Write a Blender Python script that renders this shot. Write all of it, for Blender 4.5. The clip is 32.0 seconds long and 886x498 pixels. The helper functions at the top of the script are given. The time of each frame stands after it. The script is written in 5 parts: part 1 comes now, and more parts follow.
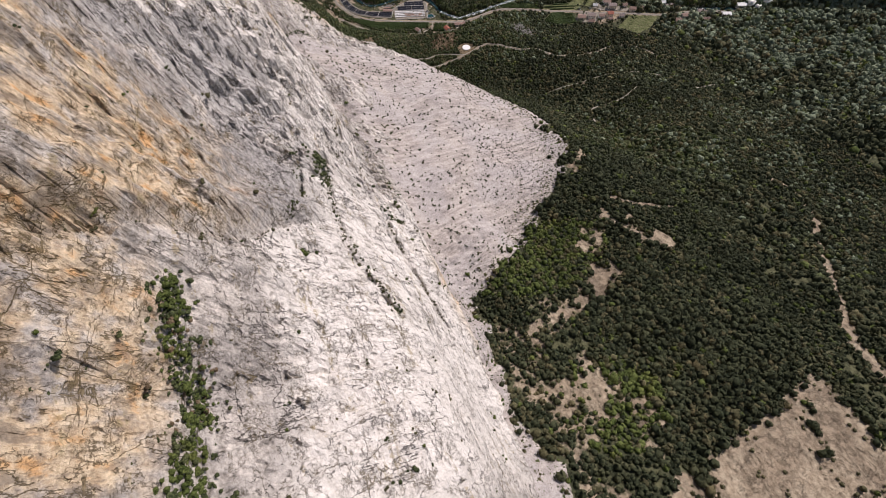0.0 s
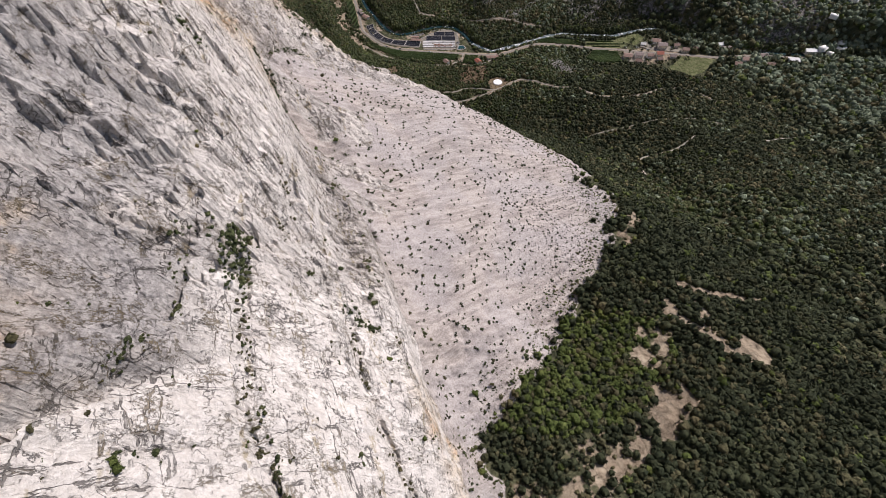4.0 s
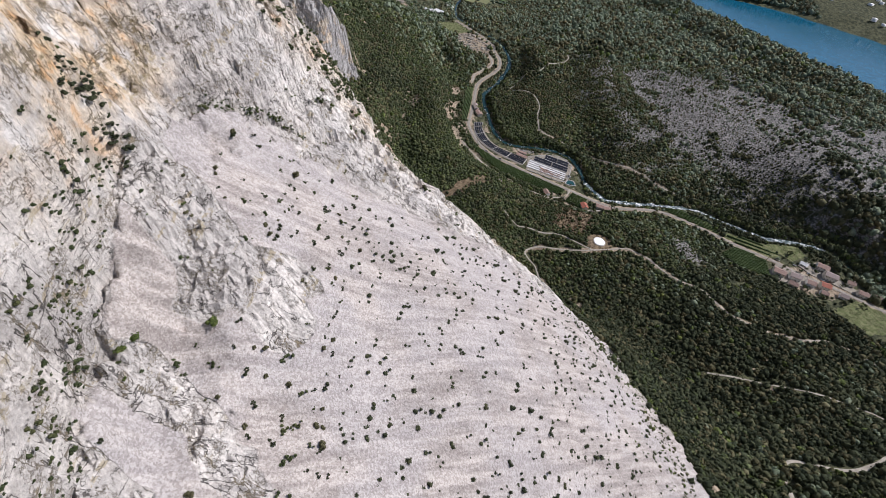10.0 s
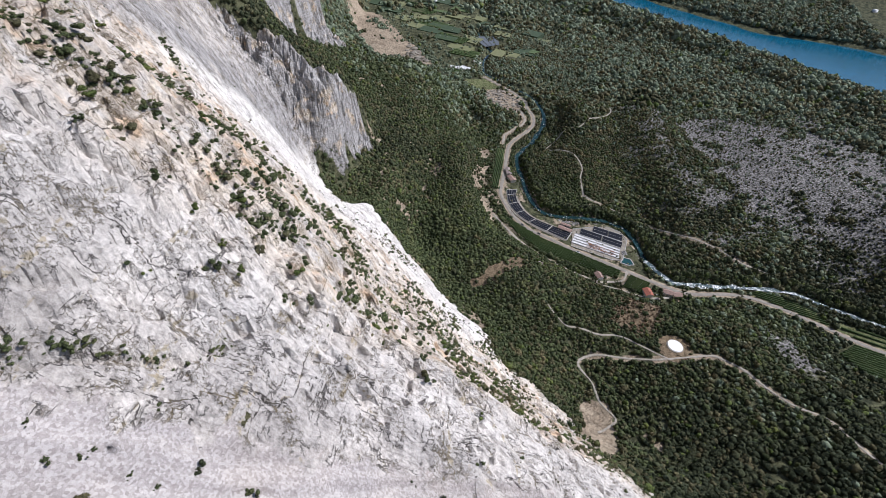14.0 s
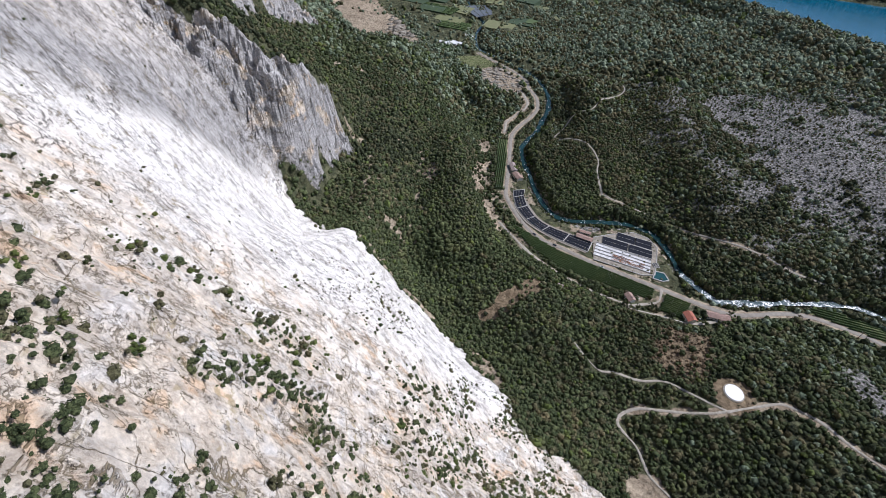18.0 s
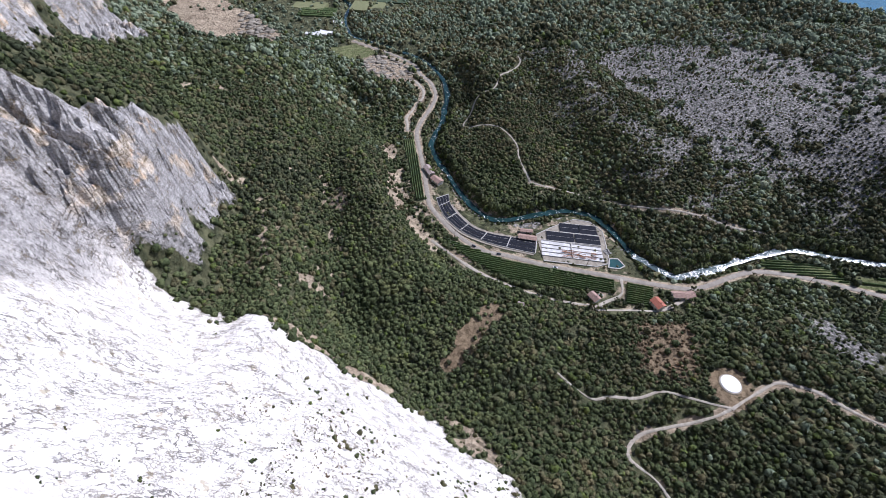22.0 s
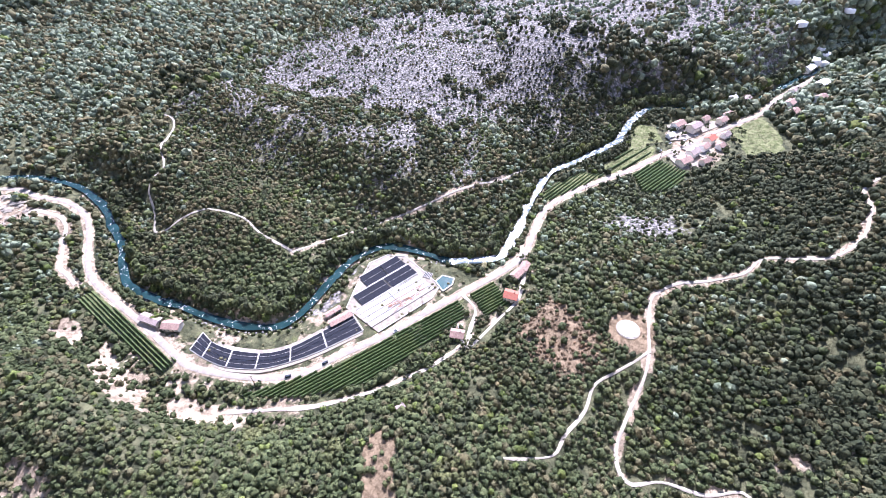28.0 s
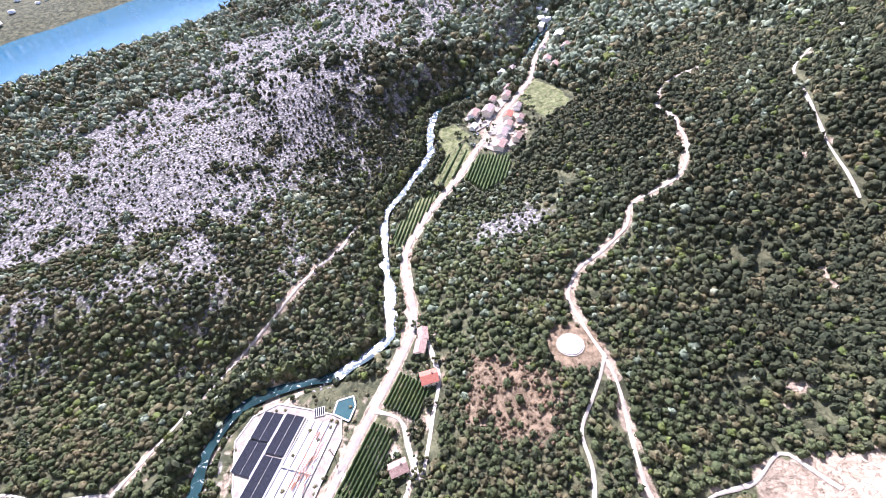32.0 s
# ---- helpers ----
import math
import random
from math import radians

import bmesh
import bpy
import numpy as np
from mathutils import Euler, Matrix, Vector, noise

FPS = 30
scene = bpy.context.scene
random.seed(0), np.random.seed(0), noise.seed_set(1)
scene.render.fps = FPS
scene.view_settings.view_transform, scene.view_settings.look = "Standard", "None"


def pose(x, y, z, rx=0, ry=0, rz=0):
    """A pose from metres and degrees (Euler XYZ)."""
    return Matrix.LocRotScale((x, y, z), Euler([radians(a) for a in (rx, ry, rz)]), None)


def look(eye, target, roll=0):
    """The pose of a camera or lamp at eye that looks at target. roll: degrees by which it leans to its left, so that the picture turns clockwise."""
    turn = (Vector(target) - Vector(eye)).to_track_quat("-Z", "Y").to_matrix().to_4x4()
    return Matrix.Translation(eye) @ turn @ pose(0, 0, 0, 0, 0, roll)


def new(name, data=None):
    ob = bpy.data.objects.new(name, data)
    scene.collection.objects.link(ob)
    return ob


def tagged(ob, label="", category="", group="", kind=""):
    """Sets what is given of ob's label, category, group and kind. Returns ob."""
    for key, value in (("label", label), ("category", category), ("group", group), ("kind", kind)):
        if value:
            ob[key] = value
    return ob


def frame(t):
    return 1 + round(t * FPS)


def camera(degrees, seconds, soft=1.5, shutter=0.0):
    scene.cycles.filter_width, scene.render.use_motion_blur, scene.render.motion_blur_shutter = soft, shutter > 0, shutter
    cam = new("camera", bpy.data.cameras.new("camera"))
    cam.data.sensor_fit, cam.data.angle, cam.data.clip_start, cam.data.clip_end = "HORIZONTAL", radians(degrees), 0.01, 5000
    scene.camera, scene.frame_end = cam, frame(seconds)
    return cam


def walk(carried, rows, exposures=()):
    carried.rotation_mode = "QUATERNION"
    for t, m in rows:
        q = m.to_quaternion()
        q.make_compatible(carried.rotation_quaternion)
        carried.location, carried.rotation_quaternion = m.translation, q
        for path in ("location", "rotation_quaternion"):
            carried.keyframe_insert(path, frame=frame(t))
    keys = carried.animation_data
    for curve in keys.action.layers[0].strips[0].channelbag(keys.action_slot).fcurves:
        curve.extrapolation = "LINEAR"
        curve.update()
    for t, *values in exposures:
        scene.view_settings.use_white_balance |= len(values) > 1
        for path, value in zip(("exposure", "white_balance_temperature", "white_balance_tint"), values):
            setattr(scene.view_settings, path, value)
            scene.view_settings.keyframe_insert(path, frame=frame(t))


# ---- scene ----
cam = camera(88.63, 32.0, 0.7)
PATH = [
    (0.0, 413.57, -720.32, 552.63, 29.638, 0.457, 28.165),
    (0.5, 410.02, -712.35, 544.46, 30.438, 0.347, 29.581),
    (1.0, 406.54, -704.04, 536.36, 29.019, -1.009, 31.276),
    (1.5, 403.05, -695.66, 528.29, 29.416, -0.862, 31.343),
    (2.0, 399.19, -686.70, 520.15, 29.234, -0.718, 31.627),
    (2.5, 395.01, -677.57, 511.96, 30.409, -1.695, 33.327),
    (3.0, 390.46, -667.89, 504.14, 31.078, -1.283, 33.675),
    (3.5, 386.15, -657.86, 496.42, 32.862, -0.233, 32.628),
    (5.5, 370.81, -610.92, 467.08, 34.640, 1.956, 34.263),
    (6.0, 364.04, -598.40, 458.55, 36.170, -0.735, 36.983),
    (6.5, 356.76, -585.69, 449.86, 36.360, -2.879, 39.725),
    (7.0, 348.76, -572.78, 441.19, 38.036, -2.632, 41.933),
    (7.5, 340.05, -559.86, 432.77, 39.912, -5.690, 44.272),
    (8.0, 330.74, -547.12, 424.93, 40.637, -6.087, 47.084),
    (8.5, 320.87, -534.40, 417.78, 40.463, -6.900, 50.139),
    (9.0, 310.48, -521.94, 411.30, 40.979, -6.959, 51.582),
    (9.5, 299.87, -509.92, 405.30, 41.519, -7.466, 53.699),
    (10.0, 289.08, -498.24, 399.80, 42.993, -7.948, 55.370),
    (10.5, 278.20, -486.91, 394.57, 44.112, -5.075, 56.407),
    (11.0, 267.12, -476.16, 389.60, 45.779, -1.708, 58.974),
    (11.5, 255.70, -465.69, 385.05, 46.719, 3.800, 63.261),
    (12.0, 244.20, -455.56, 380.98, 47.408, 2.079, 60.934),
    (12.5, 232.59, -445.86, 377.22, 48.698, 0.948, 58.515),
    (13.0, 221.23, -436.79, 373.52, 49.255, -0.593, 59.508),
    (13.5, 209.96, -428.23, 369.83, 49.258, -1.726, 60.092),
    (14.0, 198.73, -420.10, 366.16, 48.385, -3.979, 57.724),
    (14.5, 187.53, -412.35, 362.52, 48.496, -3.922, 59.280),
    (16.5, 142.83, -387.65, 349.52, 46.847, -4.346, 60.578),
    (17.0, 132.11, -381.53, 346.90, 48.141, -4.174, 58.366),
    (17.5, 121.66, -375.69, 344.21, 46.211, -3.131, 57.732),
    (18.0, 111.38, -369.99, 341.51, 45.253, -2.998, 55.525),
    (18.5, 101.09, -364.18, 338.69, 44.633, -1.702, 54.307),
    (19.0, 90.77, -358.66, 336.17, 49.720, 2.330, 52.798),
    (19.5, 80.49, -353.18, 333.82, 48.579, 5.505, 51.341),
    (20.0, 70.20, -348.00, 331.86, 46.882, -0.330, 45.102),
    (20.5, 60.03, -342.99, 329.92, 45.970, -2.153, 39.479),
    (21.0, 50.19, -338.03, 327.78, 44.733, -0.055, 39.293),
    (21.5, 40.70, -332.82, 325.23, 45.117, 0.173, 39.599),
    (22.0, 31.75, -327.13, 322.30, 43.374, -1.975, 38.482),
    (22.5, 23.57, -320.71, 319.24, 42.923, -4.348, 33.726),
    (23.0, 16.07, -313.79, 316.21, 43.311, -4.488, 27.804),
    (23.5, 8.96, -306.58, 313.11, 42.316, -1.340, 25.590),
    (24.0, 2.18, -299.16, 309.81, 41.690, 2.024, 25.390),
    (24.5, -4.32, -291.63, 306.40, 42.676, 3.952, 25.326),
    (25.0, -10.52, -283.84, 302.73, 44.476, 0.609, 22.910),
    (25.5, -16.52, -276.00, 298.69, 45.175, -2.682, 17.781),
    (26.0, -22.09, -268.08, 294.77, 45.718, -6.111, 10.574),
    (26.5, -27.24, -260.00, 291.11, 45.112, -4.568, 4.727),
    (28.5, -39.00, -222.07, 279.96, 44.476, 3.059, -10.950),
    (29.0, -39.18, -212.64, 276.59, 41.673, 6.524, -14.869),
    (29.5, -38.71, -203.09, 272.91, 42.083, 7.823, -21.363),
    (30.0, -37.54, -193.55, 268.95, 42.776, 7.655, -27.264),
    (30.5, -35.65, -184.08, 264.82, 43.595, 9.394, -32.706),
    (31.0, -33.04, -174.70, 260.70, 43.075, 10.797, -36.996),
    (31.5, -29.86, -165.46, 256.78, 44.452, 9.702, -39.524),
    (32.0, -26.45, -156.24, 252.96, 46.565, 8.152, -41.402),
]
walk(cam, [(t, pose(*p)) for t, *p in PATH],
     [(0, -0.10, 6450, 20), (6, 0.0, 6180, 18), (13, 0.16, 5780, 15), (19, 0.18, 5600, 15), (22.5, 0.54, 5500, 20), (24, 1.02, 5300, 25), (26, 1.64, 5200, 28), (29, 1.88, 5550, 30), (32, 1.90, 5600, 32)])


# ---------------------------------------------------------------- light
SUN = Vector((0.30, 0.95, 1.02)).normalized()
world = bpy.data.worlds.new("sky")
scene.world = world
world.use_nodes = True
wn = world.node_tree.nodes
sky = wn.new("ShaderNodeTexSky")
sky.sky_type = "NISHITA"
sky.sun_disc = False
sky.sun_elevation = math.asin(SUN.z)
sky.sun_rotation = math.atan2(SUN.x, SUN.y)
world.node_tree.links.new(sky.outputs[0], wn["Background"].inputs[0])
wn["Background"].inputs[1].default_value = 0.078
sun = new("sun", bpy.data.lights.new("sun", "SUN"))
sun.data.energy, sun.data.angle, sun.data.color = 4.9, radians(0.5), (1.0, 0.95, 0.87)
sun.matrix_world = look((0, 0, 900), Vector((0, 0, 900)) - SUN)

# ---------------------------------------------------------------- land form
# s runs along the foot of the mountain, d out from it towards the valley.
ORG, ALONG, OUT = np.array((290.0, -740.0)), np.array((-0.789, 0.615)), np.array((0.615, 0.789))
S1 = (-200, -80, 10, 80, 140, 190, 240, 285, 330, 370, 410, 460, 520, 600, 680, 760, 850, 1050)
D1 = (-120, -50, -10, 30, 65, 100, 140, 190, 250, 330)
FACE_NEAR = (
    (671, 530, 461, 414, 342, 312, 290, 271, 258, 244),
    (638, 459, 407, 381, 295, 273, 263, 251, 246, 235),
    (619, 498, 414, 368, 322, 265, 261, 248, 242, 236),
    (610, 523, 423, 379, 324, 270, 255, 226, 225, 226),
    (595, 515, 459, 411, 335, 277, 258, 235, 214, 201),
    (580, 503, 467, 423, 321, 270, 251, 230, 200, 178),
    (565, 486, 438, 386, 319, 285, 253, 236, 200, 163),
    (550, 468, 419, 373, 313, 281, 256, 227, 191, 136),
    (534, 449, 404, 371, 324, 278, 244, 216, 168, 103),
)
FACE_FAR = (
    (519, 433, 387, 350, 322, 286, 235, 191, 132, 67),
    (503, 417, 368, 326, 302, 265, 205, 149, 90, 37),
    (478, 394, 348, 298, 264, 222, 174, 105, 46, 11),
    (449, 360, 315, 259, 213, 173, 134, 67, 27, 12),
    (414, 309, 248, 186, 129, 112, 63, 9, 16, 15),
    (374, 259, 191, 95, 67, 70, 17, 15, 11, 5),
    (327, 204, 150, 117, 68, 66, 33, 39, 6, 2),
    (269, 161, 123, 106, 77, 65, 35, 43, -3, 4),
    (122, 108, 86, 82, 82, 72, 47, -11, 9, 15),
)
FACE = np.array(FACE_NEAR + FACE_FAR)
S2 = (-500, -150, 100, 300, 450, 600, 750, 900, 1150, 1600)
D2 = (300, 380, 440, 500, 580, 680, 800, 950, 1150)
VALLEY = np.array((
    (306, 258, 227, 193, 158, 127, 103, 81, 56),
    (244, 223, 207, 186, 149, 110, 85, 69, 57),
    (221, 196, 165, 163, 149, 116, 86, 64, 46),
    (143, 94, 77, 77, 84, 65, 33, 35, 56),
    (21, 22, 28, 43, 41, 40, 27, 41, 75),
    (12, 17, 20, 17, 2, 4, 32, 49, 80),
    (3, -7, -11, 13, 16, 21, 67, 52, 62),
    (4, 16, 7, 32, 29, 45, 41, 48, 44),
    (15, 34, 30, 46, 28, 36, 65, 44, 29),
    (11, -1, 22, 48, 50, 32, 34, 28, 30),
))
# the foot of the mountain is no straight line: how far the plan leans along and out at each station
S3 = (-600, -300, -150, -60, 30, 110, 190, 270, 340, 400, 460, 530, 610, 690, 780, 1000)
D3 = (-60, 30, 110, 190, 280, 360, 460, 620, 850, 1200)
LEAN_ALONG = np.array((
    (0, 0, 0, 0, 0, 0, 0, 0, 0, 0),
    (16, 22, 29, 37, 44, 43, 36, 25, 13, 0),
    (26, 35, 44, 53, 62, 64, 59, 44, 24, 0),
    (24, 29, 32, 36, 42, 49, 56, 53, 31, 0),
    (6, 8, 9, 13, 19, 27, 38, 49, 34, 0),
    (-11, -4, 4, 5, 9, 15, 24, 36, 32, 0),
    (-13, 1, 8, 10, 10, 12, 19, 27, 28, 0),
    (-13, -1, 7, 12, 13, 14, 17, 8, 9, 0),
    (-15, -4, 4, 8, 15, 20, 0, 0, 0, 0),
    (-21, -8, 1, 4, 10, 17, 0, 0, 0, 0),
    (-30, -16, -3, 5, 7, 0, 0, 0, 0, 0),
    (-36, -20, -1, 4, 3, 0, 0, 0, 0, 0),
    (-29, -14, -3, -2, 1, 0, 0, 0, 0, 0),
    (-14, -16, -11, -9, 3, 0, 0, 0, 0, 0),
    (1, -27, -29, -12, 1, 0, 0, 0, 0, 0),
    (0, 0, -1, 0, 0, 0, 0, 0, 0, 0),
))
LEAN_OUT = np.array((
    (0, 0, 0, 0, 0, 0, 0, 0, 0, 0),
    (39, 38, 36, 32, 25, 16, 6, 1, -1, 0),
    (70, 66, 60, 50, 37, 22, 7, -2, -3, 0),
    (85, 74, 61, 45, 26, 12, -1, -11, -10, 0),
    (81, 66, 53, 34, 12, -3, -16, -25, -20, 0),
    (71, 60, 51, 37, 18, 2, -17, -39, -32, 0),
    (58, 49, 46, 40, 27, 14, -5, -38, -41, 0),
    (48, 42, 39, 37, 30, 21, 5, -13, -17, 0),
    (44, 38, 34, 32, 30, 26, 0, 0, 0, 0),
    (44, 35, 28, 26, 24, 21, 0, 0, 0, 0),
    (44, 33, 20, 16, 14, 0, 0, 0, 0, 0),
    (40, 25, 9, 8, 7, 0, 0, 0, 0, 0),
    (26, 14, 6, 7, 6, 0, 0, 0, 0, 0),
    (9, 11, 8, 5, 5, 0, 0, 0, 0, 0),
    (-3, 10, 7, 1, 2, 0, 0, 0, 0, 0),
    (0, 0, 0, 0, 0, 0, 0, 0, 0, 0),
))


def spline(table, a, b, u, v):
    """Smooth height from a coarse table of heights at stations a and b."""
    u, v = np.interp(u, a, np.arange(len(a))), np.interp(v, b, np.arange(len(b)))
    i, j = np.clip(u.astype(int), 0, len(a) - 2), np.clip(v.astype(int), 0, len(b) - 2)
    p, q = u - i, v - j
    cubic = lambda t: (-.5 * t**3 + t**2 - .5 * t, 1.5 * t**3 - 2.5 * t**2 + 1, -1.5 * t**3 + 2 * t**2 + .5 * t, .5 * t**3 - .5 * t**2)
    z = 0
    for m, wu in enumerate(cubic(p)):
        for n, wv in enumerate(cubic(q)):
            z = z + wu * wv * table[np.clip(i + m - 1, 0, len(a) - 1), np.clip(j + n - 1, 0, len(b) - 1)]
    return z


def to_xy(s, d):
    u, v = np.asarray(s, float), np.asarray(d, float)
    a, b = s + spline(LEAN_ALONG, S3, D3, u, v), d + spline(LEAN_OUT, S3, D3, u, v)
    return ORG[0] + a * ALONG[0] + b * OUT[0], ORG[1] + a * ALONG[1] + b * OUT[1]


def to_sd(x, y):
    a, b = (x - ORG[0]) * ALONG[0] + (y - ORG[1]) * ALONG[1], (x - ORG[0]) * OUT[0] + (y - ORG[1]) * OUT[1]
    s, d = a, b
    for k in range(4):
        s, d = a - spline(LEAN_ALONG, S3, D3, s, d), b - spline(LEAN_OUT, S3, D3, s, d)
    return s, d


def step(a, b, x):
    t = np.clip((x - a) / (b - a), 0, 1)
    return t * t * (3 - 2 * t)


def hashed(ix, iy, seed):
    h = (ix.astype(np.int64) * 374761393 + iy.astype(np.int64) * 668265263 + seed * 974634541) & 0x7FFFFFFF
    h = ((h ^ (h >> 13)) * 1274126177) & 0x7FFFFFFF
    return ((h ^ (h >> 16)) & 0xFFFF) / 65535.0


def lump(x, y, seed=0):
    """Smooth noise, -1 to 1, one lump a unit."""
    ix, iy = np.floor(x), np.floor(y)
    fx, fy = x - ix, y - iy
    fx, fy = fx * fx * (3 - 2 * fx), fy * fy * (3 - 2 * fy)
    a, b = hashed(ix, iy, seed), hashed(ix + 1, iy, seed)
    c, e = hashed(ix, iy + 1, seed), hashed(ix + 1, iy + 1, seed)
    return 2 * ((a * (1 - fx) + b * fx) * (1 - fy) + (c * (1 - fx) + e * fx) * fy) - 1


def rough(x, y, size, octaves=4, seed=0, fall=0.5):
    z, k = 0, 1.0
    for o in range(octaves):
        z = z + k * lump(x / size + 17.3 * o, y / size - 9.1 * o, seed + o)
        size, k = size / 2, k * fall
    return z


# lines of the plan, in metres
ROAD = ((-560, 192), (-509, 193), (-467, 194), (-421, 189), (-397, 174), (-366, 163), (-338, 139), (-322, 107), (-311, 76), (-298, 52), (-270, 25),
        (-240, -2), (-212, -30), (-196, -43), (-164, -54), (-134, -59), (-114, -57), (-94, -48), (-59, -35), (-30, -20), (5, -3), (26, 7), (56, 24),
        (70, 42), (87, 72), (105, 92), (137, 108), (171, 120), (206, 132), (238, 147), (276, 160), (318, 178), (352, 190), (393, 206), (430, 232), (520, 280))
RIVER = ((-900, 420), (-790, 351), (-700, 318), (-656, 264), (-591, 215), (-541, 215), (-484, 218), (-422, 215), (-375, 196), (-331, 158), (-314, 129), (-295, 102),
         (-284, 74), (-272, 50), (-250, 32), (-221, 17), (-185, -2), (-152, -12), (-132, -8), (-118, 6), (-99, 34), (-80, 54), (-55, 62), (-26, 50), (-2, 36),
         (23, 30), (42, 35), (62, 60), (82, 92), (105, 126), (124, 146), (155, 161), (185, 173), (214, 190), (242, 226), (275, 250), (325, 240), (414, 245), (542, 301), (760, 380))
QUARRY_TRACK = ((-394, 140), (-389, 151), (-367, 143), (-348, 123), (-339, 95), (-329, 68), (-309, 47))
FARM_LANE = ((2, -5), (10, -22), (2, -41), (-3, -57), (12, -47), (25, -35), (44, -18), (58, 10))
GARDEN_LANE = ((3, -45), (-9, -55), (-20, -62), (-35, -69), (-53, -75), (-71, -80), (-110, -84), (-165, -80))
BOULDER_TRACK = ((-309, 295), (-285, 272), (-282, 237), (-281, 214), (-267, 175), (-278, 153), (-269, 126), (-263, 104), (-247, 103), (-227, 112), (-212, 115),
                 (-182, 100), (-164, 81), (-137, 62))
BANK_TRACK = ((-137, 61), (-108, 76), (-80, 88), (-44, 101), (2, 108), (52, 125), (91, 148))
PAD_TRACK = ((113, -88), (126, -61), (135, -45), (156, -37), (181, -40), (204, -41), (224, -32), (247, -42), (267, -44), (297, -31), (326, -5), (340, 19), (369, 31), (391, 31), (420, 20))
PAD_WEST = ((113, -88), (96, -94), (72, -103), (60, -118), (44, -130), (33, -141), (16, -141), (4, -139))
PAD_SOUTH = ((113, -89), (104, -102), (84, -125), (71, -141), (68, -153), (72, -160), (90, -161), (108, -171), (128, -173), (130, -184), (129, -197))
EAST_TRACK = ((441, -52), (401, -56), (347, -92), (318, -116), (290, -140))
RIDGE_TRACK = ((409, -116), (396, -156), (365, -193), (379, -231))
FAR_TRACK = ((481, -76), (551, 35), (621, 80), (677, 137))
GULLY = ((579, -284), (607, -286), (621, -333), (622, -397), (631, -479), (661, -507))
CLEARING = ((428, -472), (448, -475), (468, -479), (485, -468))
STREAK_A = tuple(to_xy(s_, d_) for s_, d_ in ((40, 285), (11, 240), (-21, 240), (-31, 204), (-42, 168), (-51, 136)))
STREAK_B = tuple(to_xy(s_, d_) for s_, d_ in ((44, 330), (14, 303), (-11, 302), (-25, 320)))
CUT_A = ((430, -445), (447, -437), (482, -415))
SLIDE = ((-66, -118), (-68, -139), (-66, -161), (-66, -178))
SCARS = ((-300, 4), (-268, -18), (-242, -47), (-226, -66), (-201, -74), (-186, -78), (-162, -86))
BARE_SPOTS = ((-287, -110, 4), (-271, -117, 5), (-253, -113, 4), (-249, -132, 6), (-235, -146, 3), (-217, -158, 5), (-292, -135, 4), (-269, -166, 2.5), (-249, -195, 5), (-217, -219, 6), (-229, -216, 6), (-210, -190, 2.5), (-191, -172, 4), (-185, -187, 3), (-258, -115, 4), (-244, -139, 3), (-220, -146, 3.5), (-199, -163, 4), (-233, -217, 4), (-209, -224, 5), (-215, -236, 4), (-182, -235, 4), (-199, -234, 5), (-141, -252, 6), (-135, -243, 5),
              (-131, -229, 4), (-294, -184, 5), (-277, -180, 4), (-300, -193, 5), (-318, -211, 4), (-264, -122, 4), (-251, -133, 4), (-236, -132, 4), (-220, -152, 4), (-206, -156, 4), (-198, -165, 4), (-242, -176, 3.5),
              (-226, -199, 5), (-192, -194, 3), (-176, -180, 3), (-170, -190, 3), (-197, -219, 5), (-387, -190, 7), (-434, -143, 8), (-427, -114, 6), (-226, -66, 6), (229, -146, 5), (221, -153, 5), (164, -164, 6), (152, -165, 4), (188, -168, 6), (137, -188, 5), (312, -78, 4), (311, -101, 5), (511, 19, 7), (430, -54, 6), (332, -110, 5), (321, -11, 4))
PAD = (107.2, -68.4)


def flat(x):
    """Level of the valley floor."""
    return np.interp(x, (-900, -780, -450, -320, -150, 100, 270, 400, 600), (-4, -2, 8, 5, 0, 2, 7, 12, 18))


def far_shore(x):
    return np.interp(x, (-2300, -1000, -650, -450, -300, -100, 400), (1000, 1062, 1092, 1118, 1250, 1330, 1420))


def away(x, y, line):
    """Distance of points from a line of the plan."""
    best = np.full(x.shape, 1e9)
    for (ax, ay), (bx, by) in zip(line, line[1:]):
        ux, uy = bx - ax, by - ay
        t = np.clip(((x - ax) * ux + (y - ay) * uy) / (ux * ux + uy * uy), 0, 1)
        best = np.minimum(best, (x - ax - t * ux) ** 2 + (y - ay - t * uy) ** 2)
    return np.sqrt(best)


def inside(x, y, ring):
    odd = np.zeros(x.shape, bool)
    for (ax, ay), (bx, by) in zip(ring, ring[1:] + ring[:1]):
        if ay != by:
            odd ^= ((ay > y) != (by > y)) & (x < (bx - ax) * (y - ay) / (by - ay) + ax)
    return odd


FLOOR_SPINE = ((-215, 0), (-150, -30), (-60, 10), (-10, 5))
VILLAGE_SPINE = ((200, 115), (270, 170), (330, 160), (370, 150))
WEST_SPINE = ((-1500, 150), (-1000, 130), (-700, 130), (-620, 200), (-540, 160), (-450, 150))
EDGE_S = (-260, -138, -85, -54, -11, 10, 23, 55, 83, 111, 151, 206, 260, 340, 400, 460, 503, 537, 564, 597, 620, 640, 655, 675, 700, 738, 782, 812, 830, 870, 937, 1000, 1064, 1085, 1300, 1700)
EDGE_D = (55, 78, 87, 88, 104, 120, 142, 194, 234, 283, 319, 335, 330, 300, 300, 285, 227, 214, 203, 176, 138, 106, 74, 46, 32, 52, 63, 66, -20, -56, -70, -55, -35, -60, -150, -220)


